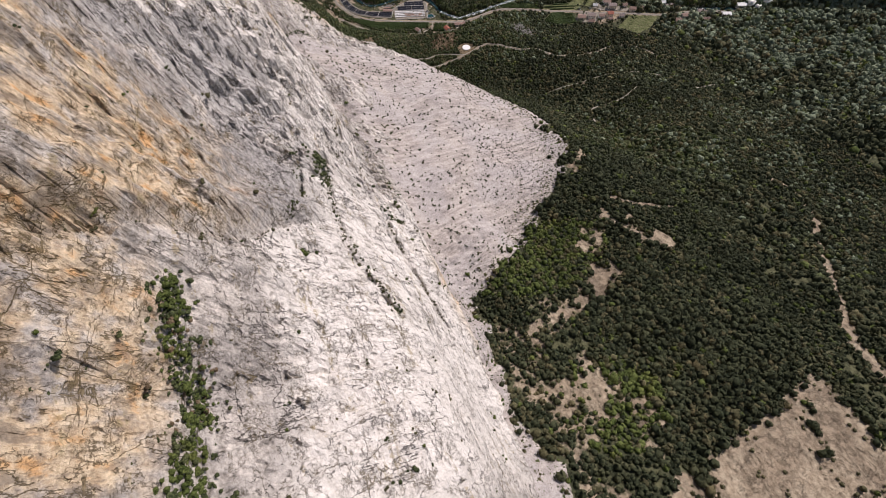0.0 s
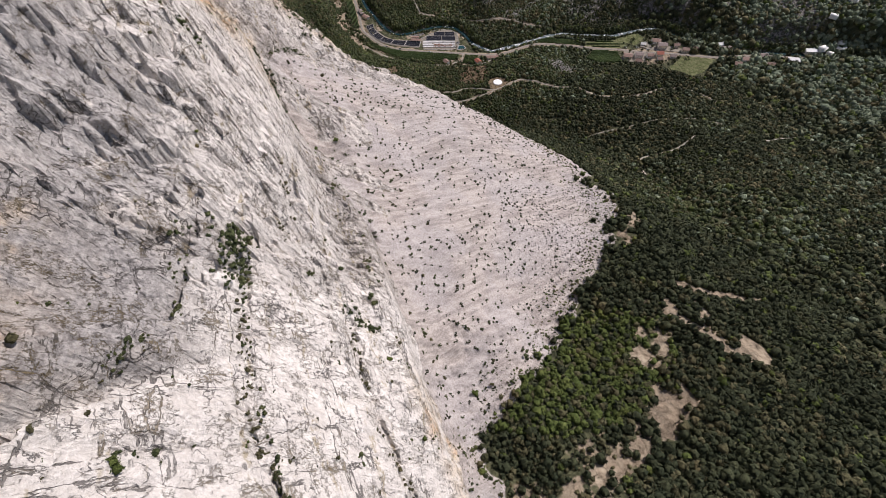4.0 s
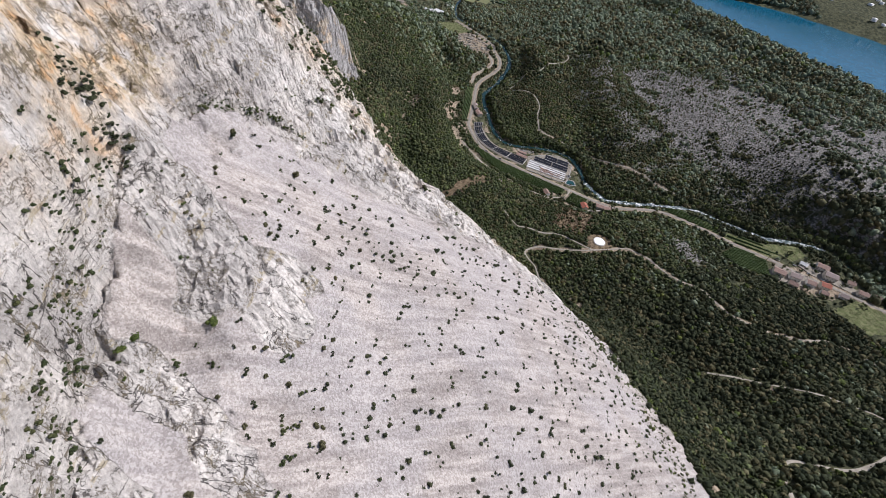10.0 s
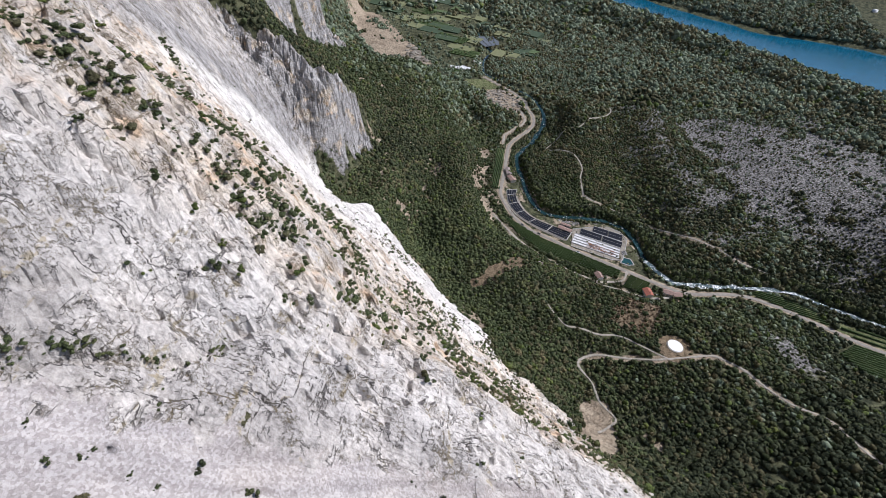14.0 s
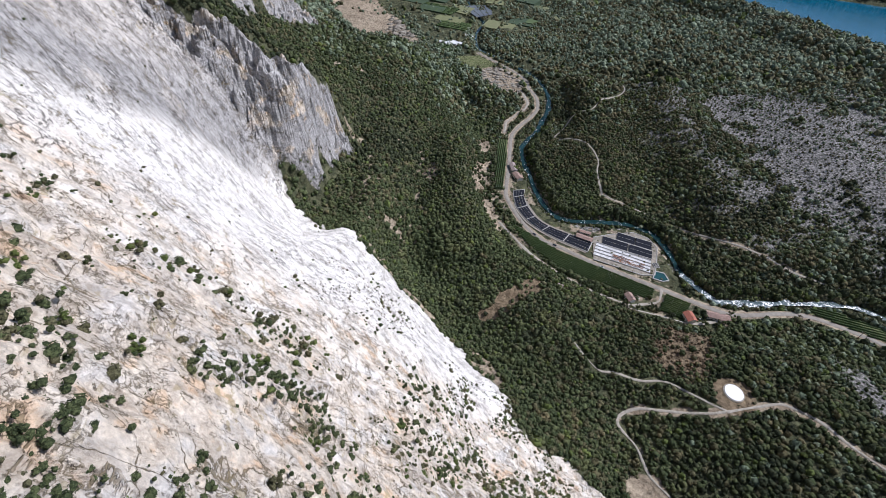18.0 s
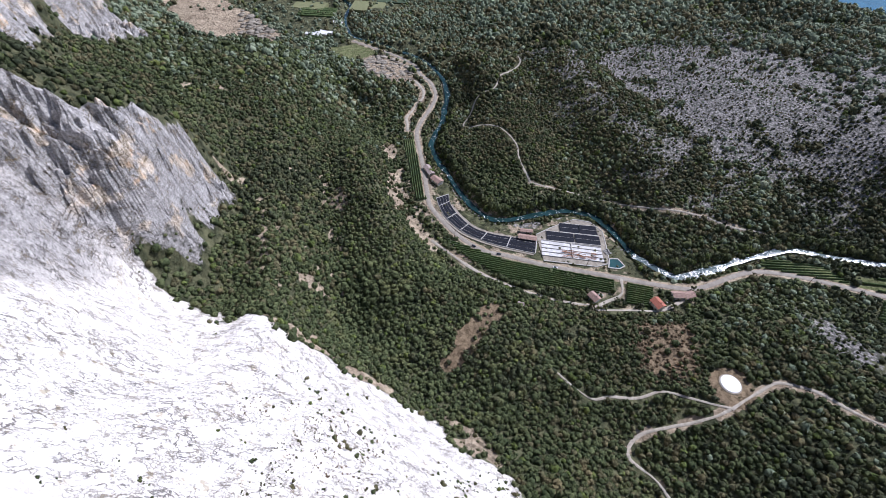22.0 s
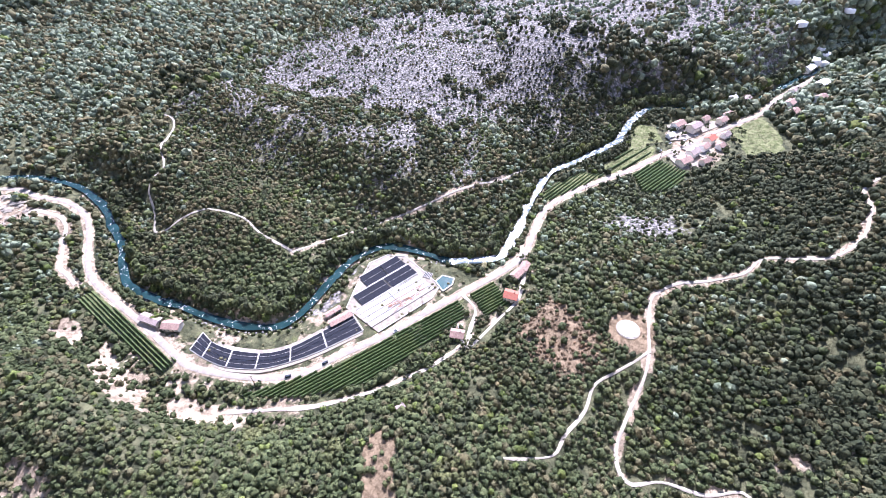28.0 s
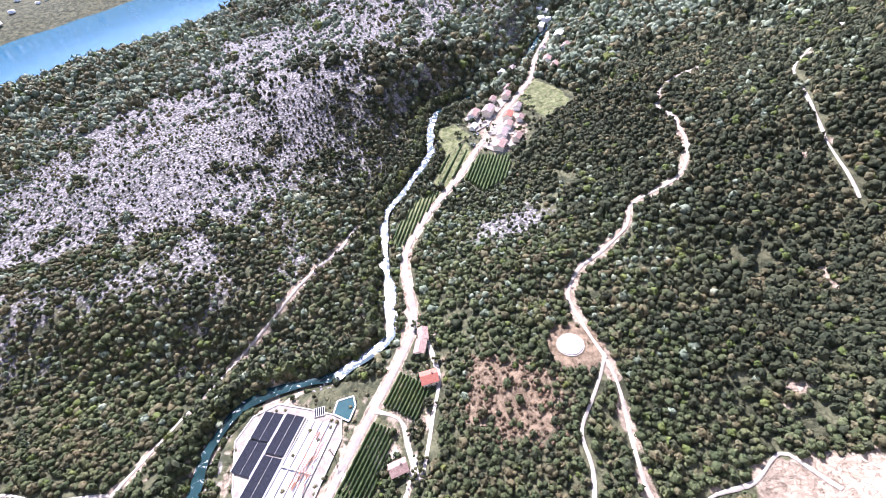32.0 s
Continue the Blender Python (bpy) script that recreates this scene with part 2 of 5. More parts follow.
CREASES = (((-24, -52), (-10, -32), (2, -17), (27, 4), (40, 12)), ((92, 36), (60, 30), (19, 24), (-12, 27), (-40, 28)), ((60, 60), (6, 56), (-40, 58)), ((86, 23), (48, 14)),
           ((243, 64), (214, 66), (197, 69), (177, 74), (150, 81), (130, 86)), ((140, 66), (122, 56), (100, 50)), ((283, 66), (305, 83), (319, 101), (336, 110)))


def ridged(x, y, size, octaves=3, seed=0):
    z, k = 0, 1.0
    for o in range(octaves):
        z = z + k * (1 - 2 * np.abs(lump(x / size + 31.7 * o, y / size - 11.9 * o, seed + o)))
        size, k = size / 2.1, k * 0.5
    return z


def cells(u, v, seed=0):
    """A value for each irregular block, -1 to 1, one block a unit."""
    best, value = np.full(u.shape, 9.0), np.zeros(u.shape)
    iu, iv = np.floor(u), np.floor(v)
    for m in (-1, 0, 1):
        for n in (-1, 0, 1):
            q = (iu + m + hashed(iu + m, iv + n, seed) - u) ** 2 + (iv + n + hashed(iu + m, iv + n, seed + 1) - v) ** 2
            near = q < best
            best = np.where(near, q, best)
            value = np.where(near, 2 * hashed(iu + m, iv + n, seed + 2) - 1, value)
    return value


def ribs(s, d):
    """1 on the ribs of rock that stand out of the scree."""
    k = 0
    for line, w in ((((252, 66), (234, 76), (222, 90), (222, 110)), 8), (((247, 76), (236, 92), (238, 112)), 6), (((198, 78), (189, 90), (175, 106)), 7), (((172, 77), (163, 86), (150, 100)), 6)):
        k = np.maximum(k, 1 - step(w * 0.5, w * 1.3, away(s, d, line) + 4 * rough(s, d, 12, 2, 85)))
    return k


def bare(s, d):
    """1 on the naked mountain face, 0 in the woods."""
    edge = np.interp(s, EDGE_S, EDGE_D)
    soft = 9 + 13 * step(20, 70, s) * (1 - step(260, 310, s))
    b = step(-1, 1, (edge - d + 12 * rough(s, d, 24, 3, 40)) / soft)
    brow = np.interp(d, (-90, -40, 0, 17, 32, 47), (700, 730, 747, 752, 772, 815))
    return b * (1 - step(-4, 8, s - brow + 7 * rough(s, d, 16, 3, 41)) * (1 - step(860, 885, s)))


def floor_share(x, y):
    a = np.minimum(away(x, y, ROAD), away(x, y, FLOOR_SPINE))
    a = np.minimum(a, away(x, y, RIVER) + 8)
    a = np.minimum(a, away(x, y, VILLAGE_SPINE) - 12)
    a = np.minimum(a, away(x, y, WEST_SPINE) - 30)
    return 1 - step(26, 62, a)


def height(x, y, relief=True):
    s, d = to_sd(x, y)
    k = step(290, 350, d)
    z = spline(FACE, S1, D1, s, d) * (1 - k) + spline(VALLEY, S2, D2, s, d) * k
    z = z + np.clip(-120 - d, 0, 260) * 1.5
    # the grey buttress and the tall cliff behind it
    z = z + 54 * step(696, 744, s + 0.25 * (d - 20)) * (1 - step(28, 50, d - 0.18 * (s - 740))) * (1 - step(790, 880, s))
    z = z + 260 * (1 - step(-120, -62, d + 10 * rough(s, d, 40, 2, 5))) * step(850, 960, s) * (1 - step(1065, 1110, s))
    # the valley opens out beyond the cliffs
    open_ = step(1075, 1170, s) * step(-190, -60, d + 0.12 * (s - 1100))
    z = z * (1 - open_) + np.minimum(z, flat(x) + 6 + 5 * rough(x, y, 120, 2, 9)) * open_
    # steep step under the upper wall
    wall = step(95, 140, s) * (1 - step(215, 270, s))
    z = z + wall * (16 * (1 - step(56, 66, d)) * step(20, 45, d) - 12 * step(60, 70, d) * (1 - step(80, 100, d)))
    foot = np.interp(s, (-60, 0, 60, 130, 175, 214, 243), (78, 80, 84, 86, 74, 66, 63))
    z = z + 13 * step(-20, 30, s) * (1 - step(225, 262, s)) * ((1 - step(-3, 1, d - foot)) * step(-22, -4, d - foot) - 0.25 * step(-1, 2, d - foot) * (1 - step(8, 30, d - foot)))
    f = floor_share(x, y) * step(150, 230, d + 200 * step(1100, 1200, s))
    z = z * (1 - f) + flat(x) * f
    z = z - 5.0 * (1 - step(5.5, 12, away(x, y, RIVER)))
    level = 1 - step(13, 24, np.hypot(x - PAD[0], y - PAD[1]))
    z = z * (1 - level) + 21.3 * level
    # lake beyond the hills
    z = np.where(y > 735, np.maximum(z, 33 * step(740, 850, y) * (1 - step(1800, 1900, y))), z)
    shore = 925 + 18 * rough(x, y, 160, 3, 21)
    lake = step(-25, 25, y - shore) * (1 - step(-25, 25, y - far_shore(x))) * (1 - step(310, 390, x))
    z = z * (1 - lake) + 20 * lake
    z = z + 24 * step(10, 95, y - far_shore(x)) + step(60, 1200, y - far_shore(x)) * 260
    if relief:
        b = bare(s, d) * (d < 345)
        scree = step(50, 90, s) * (1 - step(290, 335, s)) * step(72, 92, d)
        slab = step(440, 500, s) * (1 - step(660, 690, s))
        start = (1 - step(50, 85, s)) * step(-20, 0, d)
        amount = b * (1 - 0.86 * scree) * (1 - 0.85 * slab) * (1 - 0.5 * start)
        z = z + amount * (5.0 * ridged(s, d * 0.35, 34, 2, 60) + 1.6 * ridged(s + 0.3 * d, d * 0.45, 11, 3, 66) - 2.0)
        steep = amount * (1 + 0.7 * step(60, 100, s) * (1 - step(235, 270, s)) * (1 - step(60, 76, d)))
        z = z + steep * (1.1 * cells(s / 6 + 0.3 * rough(s, d, 9, 2, 62), d / 7, 63) + 0.9 * cells(s / 2.8, d / 2.6, 67) + 0.4 * cells(s / 1.4, d / 1.4, 70))
        # grooves down the dip and clefts along the face
        z = z - steep * 2.6 * np.exp(-(rough(s, d * 0.3, 17, 3, 75) / 0.06) ** 2) * step(-0.3, 0.3, rough(s, d, 50, 2, 78))
        z = z - steep * 2.2 * np.exp(-(rough(s * 0.16, d, 15, 3, 76) / 0.06) ** 2) * step(-0.3, 0.3, rough(s, d, 40, 2, 79))
        # ledges along the beds
        beds = z / 8.5 + 0.9 * rough(s, d, 60, 3, 68)
        part_ = beds - np.floor(beds)
        z = z + amount * 4.6 * (step(0.25, 0.75, part_) - part_) * step(-0.5, 0.2, rough(s, d, 45, 2, 69))
        z = z + b * step(694, 714, s) * (10 * ridged(s + 0.2 * d, d * 0.75, 40, 4, 71) - 4 + 4 * cells(s / 12, d / 10, 73) + 2.5 * cells(s / 6, d / 6, 74) - 9 * np.exp(-(rough(s, d * 0.3, 24, 3, 86) / 0.09) ** 2))
        # overhanging brow above the great cleft
        lip = s - np.interp(d, (-60, -41, -32, -19, 0, 23), (-30, -15, -9, 2, 23, 36))
        z = z + b * 9 * step(0, 2.5, lip) * (1 - step(6, 34, lip)) * step(-62, -45, d) * (1 - step(8, 26, d))
        for line in CREASES:
            z = z - b * (3.8 + 2.6 * rough(s, d, 9, 2, 72)) * np.exp(-(away(s + 1.6 * rough(s, d, 7, 2, 77), d + 1.6 * rough(s, d, 7, 2, 81), line) / 1.5) ** 2)
        cleft = away(s + 2 * rough(s, d, 8, 2, 77), d + 1.2 * rough(s, d, 7, 2, 81), CREASES[4])
        z = z - b * (5 + 3 * rough(s, d, 10, 2, 82)) * np.exp(-(cleft / 2.0) ** 2)
        rib = b * ribs(s, d)
        z = z + rib * (1.3 * ridged(s, d, 9, 3, 80) + 0.8 * cells(s / 5, d / 5, 83) + 0.8 * cells(s / 2.4, d / 2.4, 84))
        z = z + (1 - b) * (1 - f) * (1 - level) * 2.0 * rough(x, y, 45, 3, 90)
    return z


# ---------------------------------------------------------------- materials
def nodes_of(name):
    m = bpy.data.materials.new(name)
    m.use_nodes = True
    return m, m.node_tree.nodes, m.node_tree.links, m.node_tree.nodes["Principled BSDF"]


class Maker:
    """Short words for the nodes of one material."""

    def __init__(self, name, rough_=0.9, spec=0.25):
        self.m, self.n, self.l, self.b = nodes_of(name)
        self.b.inputs["Roughness"].default_value = rough_
        self.b.inputs["Specular IOR Level"].default_value = spec
        self.where = self.n.new("ShaderNodeNewGeometry").outputs["Position"]

    def put(self, socket, value):
        if isinstance(value, (int, float, tuple)):
            socket.default_value = value
        else:
            self.l.new(value, socket)

    def local(self):
        return self.n.new("ShaderNodeTexCoord").outputs["Object"]

    def turned(self, tilt, turn, vec=None):
        k = self.n.new("ShaderNodeMapping")
        k.inputs["Rotation"].default_value = (tilt, 0, turn)
        self.l.new(vec or self.where, k.inputs["Vector"])
        return k.outputs[0]

    def scaled(self, vec, scale):
        k = self.n.new("ShaderNodeVectorMath")
        k.operation = "MULTIPLY"
        self.l.new(vec, k.inputs[0])
        k.inputs[1].default_value = scale
        return k.outputs[0]

    def blocks(self, vec):
        """Value of each block, 0 to 1, and the distance from its joints."""
        t, e = self.n.new("ShaderNodeTexVoronoi"), self.n.new("ShaderNodeTexVoronoi")
        e.feature = "DISTANCE_TO_EDGE"
        c = self.n.new("ShaderNodeSeparateColor")
        for q in (t, e):
            q.inputs["Scale"].default_value = 1.0
            self.l.new(vec, q.inputs["Vector"])
        self.l.new(t.outputs["Color"], c.inputs[0])
        return c.outputs[0], e.outputs["Distance"]

    def noise(self, scale, detail=6, vec=None, twist=0.0, rough_=0.55):
        t = self.n.new("ShaderNodeTexNoise")
        t.inputs["Scale"].default_value, t.inputs["Detail"].default_value = scale, detail
        t.inputs["Distortion"].default_value, t.inputs["Roughness"].default_value = twist, rough_
        self.l.new(vec or self.where, t.inputs["Vector"])
        return t.outputs[0]

    def cells(self, scale, vec=None, feature="F1", rand=1.0):
        t = self.n.new("ShaderNodeTexVoronoi")
        t.feature = feature
        t.inputs["Scale"].default_value, t.inputs["Randomness"].default_value = scale, rand
        self.l.new(vec or self.where, t.inputs["Vector"])
        return t.outputs[0]

    def ramp(self, value, lo, hi, a=0.0, b=1.0):
        r = self.n.new("ShaderNodeMapRange")
        r.interpolation_type = "SMOOTHSTEP"
        for k, v in zip(("From Min", "From Max", "To Min", "To Max"), (lo, hi, a, b)):
            r.inputs[k].default_value = v
        self.put(r.inputs["Value"], value)
        return r.outputs[0]

    def math(self, op, a, b=0.0):
        k = self.n.new("ShaderNodeMath")
        k.operation = op
        self.put(k.inputs[0], a), self.put(k.inputs[1], b)
        return k.outputs[0]

    def mix(self, f, a, b, how="MIX"):
        k = self.n.new("ShaderNodeMix")
        k.data_type, k.blend_type = "RGBA", how
        self.put(k.inputs[0], f)
        for i, v in ((6, a), (7, b)):
            self.put(k.inputs[i], (*v, 1.0) if isinstance(v, tuple) and len(v) == 3 else v)
        return k.outputs[2]

    def warp(self, amount, scale, vec=None):
        t = self.n.new("ShaderNodeTexNoise")
        t.inputs["Scale"].default_value, t.inputs["Detail"].default_value = scale, 4
        self.l.new(self.where, t.inputs["Vector"])
        k = self.n.new("ShaderNodeVectorMath")
        k.operation = "MULTIPLY_ADD"
        self.l.new(t.outputs[1], k.inputs[0])
        k.inputs[1].default_value = (amount,) * 3
        self.l.new(vec or self.where, k.inputs[2])
        return k.outputs[0]

    def attr(self, name):
        a = self.n.new("ShaderNodeAttribute")
        a.attribute_name = name
        return a.outputs["Fac"]

    def island(self):
        return self.n.new("ShaderNodeNewGeometry").outputs["Random Per Island"]

    def own(self):
        return self.n.new("ShaderNodeObjectInfo").outputs["Random"]

    def done(self, color, bump=None, strength=0.5, distance=1.0):
        self.put(self.b.inputs["Base Color"], (*color, 1.0) if isinstance(color, tuple) and len(color) == 3 else color)
        if bump is not None:
            k = self.n.new("ShaderNodeBump")
            k.inputs["Strength"].default_value, k.inputs["Distance"].default_value = strength, distance
            self.l.new(bump, k.inputs["Height"])
            self.l.new(k.outputs[0], self.b.inputs["Normal"])
        return self.m


TURN = math.atan2(ALONG[1], ALONG[0])
RUN = -1.9


def land_material():
    k = Maker("land", 0.95, 0.12)
    rock, scree, white, rust, pale, meadow, grey = (k.attr(a) for a in ("rock", "scree", "white", "rust", "pale", "meadow", "grey"))
    burnt = k.attr("burnt")
    mul, add = (lambda a, b: k.math("MULTIPLY", a, b)), (lambda a, b: k.math("ADD", a, b))
    # axes of the face: along it, down the dip of the beds, out of them
    face = k.warp(1.6, 0.11, k.turned(0.87, 0, k.turned(0, -TURN)))
    grain = k.noise(0.8, 8, None, 0.3, 0.72)
    fine = k.noise(1.0, 7, k.scaled(face, (1.1, 0.7, 0.9)), 0.0, 0.7)
    bed = k.noise(1.0, 6, k.scaled(face, (0.022, 0.80, 0.5)), 0.0, 0.66)
    blocks = k.noise(1.0, 3, k.scaled(face, (0.16, 0.08, 0.11)), 0.8, 0.5)
    patch = k.noise(0.03, 6, None, 0.3)
    tone = add(add(mul(grain, 0.45), mul(fine, 0.35)), add(mul(bed, 0.30), mul(blocks, 0.25)))
    tone = k.ramp(tone, 0.50, 0.86)

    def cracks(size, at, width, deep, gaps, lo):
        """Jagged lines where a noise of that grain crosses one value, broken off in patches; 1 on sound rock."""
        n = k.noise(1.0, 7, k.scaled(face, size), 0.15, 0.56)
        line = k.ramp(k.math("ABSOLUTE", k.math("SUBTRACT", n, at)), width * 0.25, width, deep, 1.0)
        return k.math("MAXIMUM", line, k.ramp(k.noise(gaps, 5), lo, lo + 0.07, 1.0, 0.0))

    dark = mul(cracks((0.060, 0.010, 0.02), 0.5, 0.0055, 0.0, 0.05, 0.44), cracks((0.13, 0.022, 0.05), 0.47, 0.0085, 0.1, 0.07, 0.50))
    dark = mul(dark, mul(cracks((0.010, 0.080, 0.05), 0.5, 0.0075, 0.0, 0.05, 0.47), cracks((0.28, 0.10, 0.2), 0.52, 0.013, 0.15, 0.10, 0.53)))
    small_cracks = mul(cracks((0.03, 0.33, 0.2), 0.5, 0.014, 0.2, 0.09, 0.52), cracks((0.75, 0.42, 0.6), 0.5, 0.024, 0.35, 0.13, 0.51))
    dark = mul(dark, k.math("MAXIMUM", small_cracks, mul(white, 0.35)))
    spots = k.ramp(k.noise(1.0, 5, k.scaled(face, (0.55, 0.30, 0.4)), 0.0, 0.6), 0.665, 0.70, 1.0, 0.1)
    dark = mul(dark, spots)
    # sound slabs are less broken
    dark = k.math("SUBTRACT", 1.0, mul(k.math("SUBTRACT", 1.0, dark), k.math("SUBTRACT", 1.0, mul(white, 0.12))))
    stone = k.mix(tone, (0.29, 0.258, 0.228), (0.76, 0.70, 0.635))
    stone = k.mix(k.ramp(patch, 0.42, 0.58, 0, 0.85), stone, k.mix(tone, (0.185, 0.168, 0.154), (0.50, 0.458, 0.418)))
    run = k.noise(1.0, 6, k.scaled(face, (0.22, 0.05, 0.12)), 0.3, 0.62)
    stone = k.mix(mul(k.ramp(run, 0.56, 0.70, 0, 0.5), k.ramp(k.noise(0.045, 5), 0.45, 0.6)), stone, (0.17, 0.16, 0.15))
    clean = k.mix(tone, (0.62, 0.572, 0.522), (0.88, 0.833, 0.775))
    clean = k.mix(mul(k.ramp(bed, 0.55, 0.64, 0, 0.5), k.ramp(k.noise(0.035, 5), 0.45, 0.60)), clean, (0.44, 0.41, 0.385))
    clean = k.mix(mul(k.ramp(run, 0.58, 0.7, 0, 0.30), k.ramp(k.noise(0.04, 5), 0.45, 0.6)), clean, (0.50, 0.42, 0.33))
    stone = k.mix(mul(white, k.ramp(k.noise(0.05, 7), 0.22, 0.38)), stone, clean)
    ochre = k.mix(tone, (0.38, 0.27, 0.17), (0.80, 0.66, 0.47))
    stain = add(mul(k.noise(1.0, 7, k.scaled(face, (0.10, 0.04, 0.06)), 0.0, 0.65), 0.6), mul(k.noise(0.2, 7), 0.4))
    stone = k.mix(mul(rust, k.ramp(stain, 0.38, 0.54)), stone, ochre)
    stone = k.mix(mul(rust, k.ramp(stain, 0.54, 0.62, 0, 0.75)), stone, (0.66, 0.36, 0.14))
    stone = k.mix(mul(rust, k.ramp(run, 0.5, 0.6, 0, 0.6)), stone, (0.20, 0.165, 0.13))
    dry = mul(k.ramp(k.noise(1.0, 6, k.scaled(face, (0.02, 0.20, 0.2)), 0.0, 0.6), 0.57, 0.64), k.ramp(k.noise(0.5, 6), 0.47, 0.56))
    stone = k.mix(mul(dry, 0.6), stone, (0.34, 0.27, 0.14))
    stone = k.mix(mul(grey, k.ramp(k.noise(0.05, 6), 0.62, 0.55)), stone, k.mix(tone, (0.15, 0.144, 0.142), (0.52, 0.495, 0.475)))
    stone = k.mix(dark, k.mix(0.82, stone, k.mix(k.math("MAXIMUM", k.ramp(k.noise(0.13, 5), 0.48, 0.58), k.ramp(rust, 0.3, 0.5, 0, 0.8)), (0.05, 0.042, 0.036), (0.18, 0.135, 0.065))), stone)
    # loose stones, sorted in runs down the slope
    fall = k.warp(2.0, 0.07, k.turned(0, -TURN + RUN))
    runs = k.noise(1.0, 7, k.scaled(fall, (0.030, 0.33, 0.06)), 0.0, 0.62)
    rubble = k.mix(k.ramp(runs, 0.38, 0.62), (0.25, 0.216, 0.192), (0.485, 0.428, 0.38))
    rubble = k.mix(k.ramp(k.noise(0.025, 5), 0.42, 0.6, 0, 0.5), rubble, (0.42, 0.395, 0.39))
    small, gap = k.blocks(k.scaled(k.where, (2.0, 2.0, 2.0)))
    rubble = k.mix(k.ramp(add(mul(small, 0.3), mul(k.noise(1.1, 9, None, 0.3, 0.78), 0.7)), 0.30, 0.70), k.mix(0.5, rubble, (0.18, 0.15, 0.135)), k.mix(0.18, rubble, (0.85, 0.80, 0.76)))
    soil = k.mix(k.ramp(k.noise(0.12, 8), 0.35, 0.65), (0.045, 0.050, 0.027), (0.115, 0.115, 0.062))
    earth = k.mix(k.ramp(k.noise(0.25, 8, None, 0.2, 0.7), 0.35, 0.65), (0.25, 0.195, 0.135), (0.44, 0.362, 0.262))
    earth = k.mix(k.ramp(k.noise(0.03, 6), 0.45, 0.62, 0, 0.65), earth, k.mix(k.ramp(k.noise(0.3, 7), 0.4, 0.6), (0.13, 0.10, 0.07), (0.31, 0.24, 0.17)))
    tinder = k.mix(k.ramp(k.noise(0.3, 8, None, 0.2, 0.7), 0.35, 0.65), (0.12, 0.088, 0.054), (0.25, 0.188, 0.12))
    grass = k.mix(k.ramp(k.noise(0.2, 8), 0.35, 0.65), (0.10, 0.115, 0.045), (0.18, 0.185, 0.09))
    block = k.mix(k.ramp(add(mul(k.cells(0.35), 0.6), mul(k.noise(0.5, 7, None, 0, 0.7), 0.7)), 0.4, 0.85), (0.33, 0.305, 0.29), (0.08, 0.08, 0.066))
    edge = lambda a: k.ramp(add(a, mul(k.math("SUBTRACT", k.noise(0.16, 7), 0.5), 0.9)), 0.42, 0.58)
    color = k.mix(edge(grey), soil, block)
    color = k.mix(edge(meadow), color, grass)
    color = k.mix(edge(pale), color, earth)
    color = k.mix(edge(burnt), color, tinder)
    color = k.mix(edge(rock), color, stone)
    loose = edge(scree)
    color = k.mix(loose, color, rubble)
    hard = add(mul(blocks, 1.9), add(mul(dark, 0.9), add(mul(fine, 0.7), mul(bed, 0.4))))
    high = add(add(mul(k.math("SUBTRACT", hard, 2.0), k.math("SUBTRACT", 1.0, loose)), mul(mul(small, 0.12), loose)), mul(grain, 0.35))
    return k.done(color, high, 1.0, 1.0)


def leaf_material(name, dark, light, spread=0.5):
    k = Maker(name, 0.85, 0.10)
    big, mid, fine = k.noise(0.010, 5), k.noise(0.06, 5), k.noise(1.9, 5, None, 0.3, 0.72)
    tips = k.noise(5.0, 3, None, 0.0, 0.6)
    c = k.mix(k.ramp(k.island(), 0.0, 1.0), dark, light)
    c = k.mix(k.ramp(big, 0.42, 0.6, 0, spread), c, tuple(v * 0.65 for v in dark))
    c = k.mix(k.ramp(mid, 0.5, 0.7, 0, 0.45), c, (light[0] * 1.4, light[1] * 1.14, light[2] * 1.05))
    c = k.mix(k.ramp(fine, 0.34, 0.56, 0.1, 1.0), tuple(v * 0.6 for v in dark), c)
    c = k.mix(k.ramp(tips, 0.52, 0.68, 0, 0.65), c, tuple(v * 1.3 for v in light))
    return k.done(c, k.math("ADD", fine, k.math("MULTIPLY", tips, 0.3)), 1.0, 0.6)


def plain(name, a, b, scale=0.5, rough_=0.85, bump=0.2, spec=0.3, metal=0.0):
    k = Maker(name, rough_, spec)
    k.b.inputs["Metallic"].default_value = metal
    n = k.noise(scale, 8, None, 0.2, 0.65)
    c = k.mix(k.ramp(n, 0.32, 0.68), a, b)
    c = k.mix(k.ramp(k.noise(scale * 9, 4), 0.4, 0.7, 0, 0.35), c, tuple(v * 0.7 for v in a))
    return k.done(c, n, bump, 0.1)


def tiled(name, a, b):
    """Clay tiles with courses."""
    k = Maker(name, 0.8, 0.2)
    v = k.local()
    rows = k.cells(1.0, k.scaled(v, (2.2, 3.0, 3.0)), "F1", 0.4)
    c = k.mix(k.ramp(k.noise(0.8, 6), 0.35, 0.65), a, b)
    c = k.mix(k.ramp(rows, 0.2, 0.6, 0, 0.5), c, tuple(x * 0.5 for x in a))
    return k.done(c, rows, 0.5, 0.08)


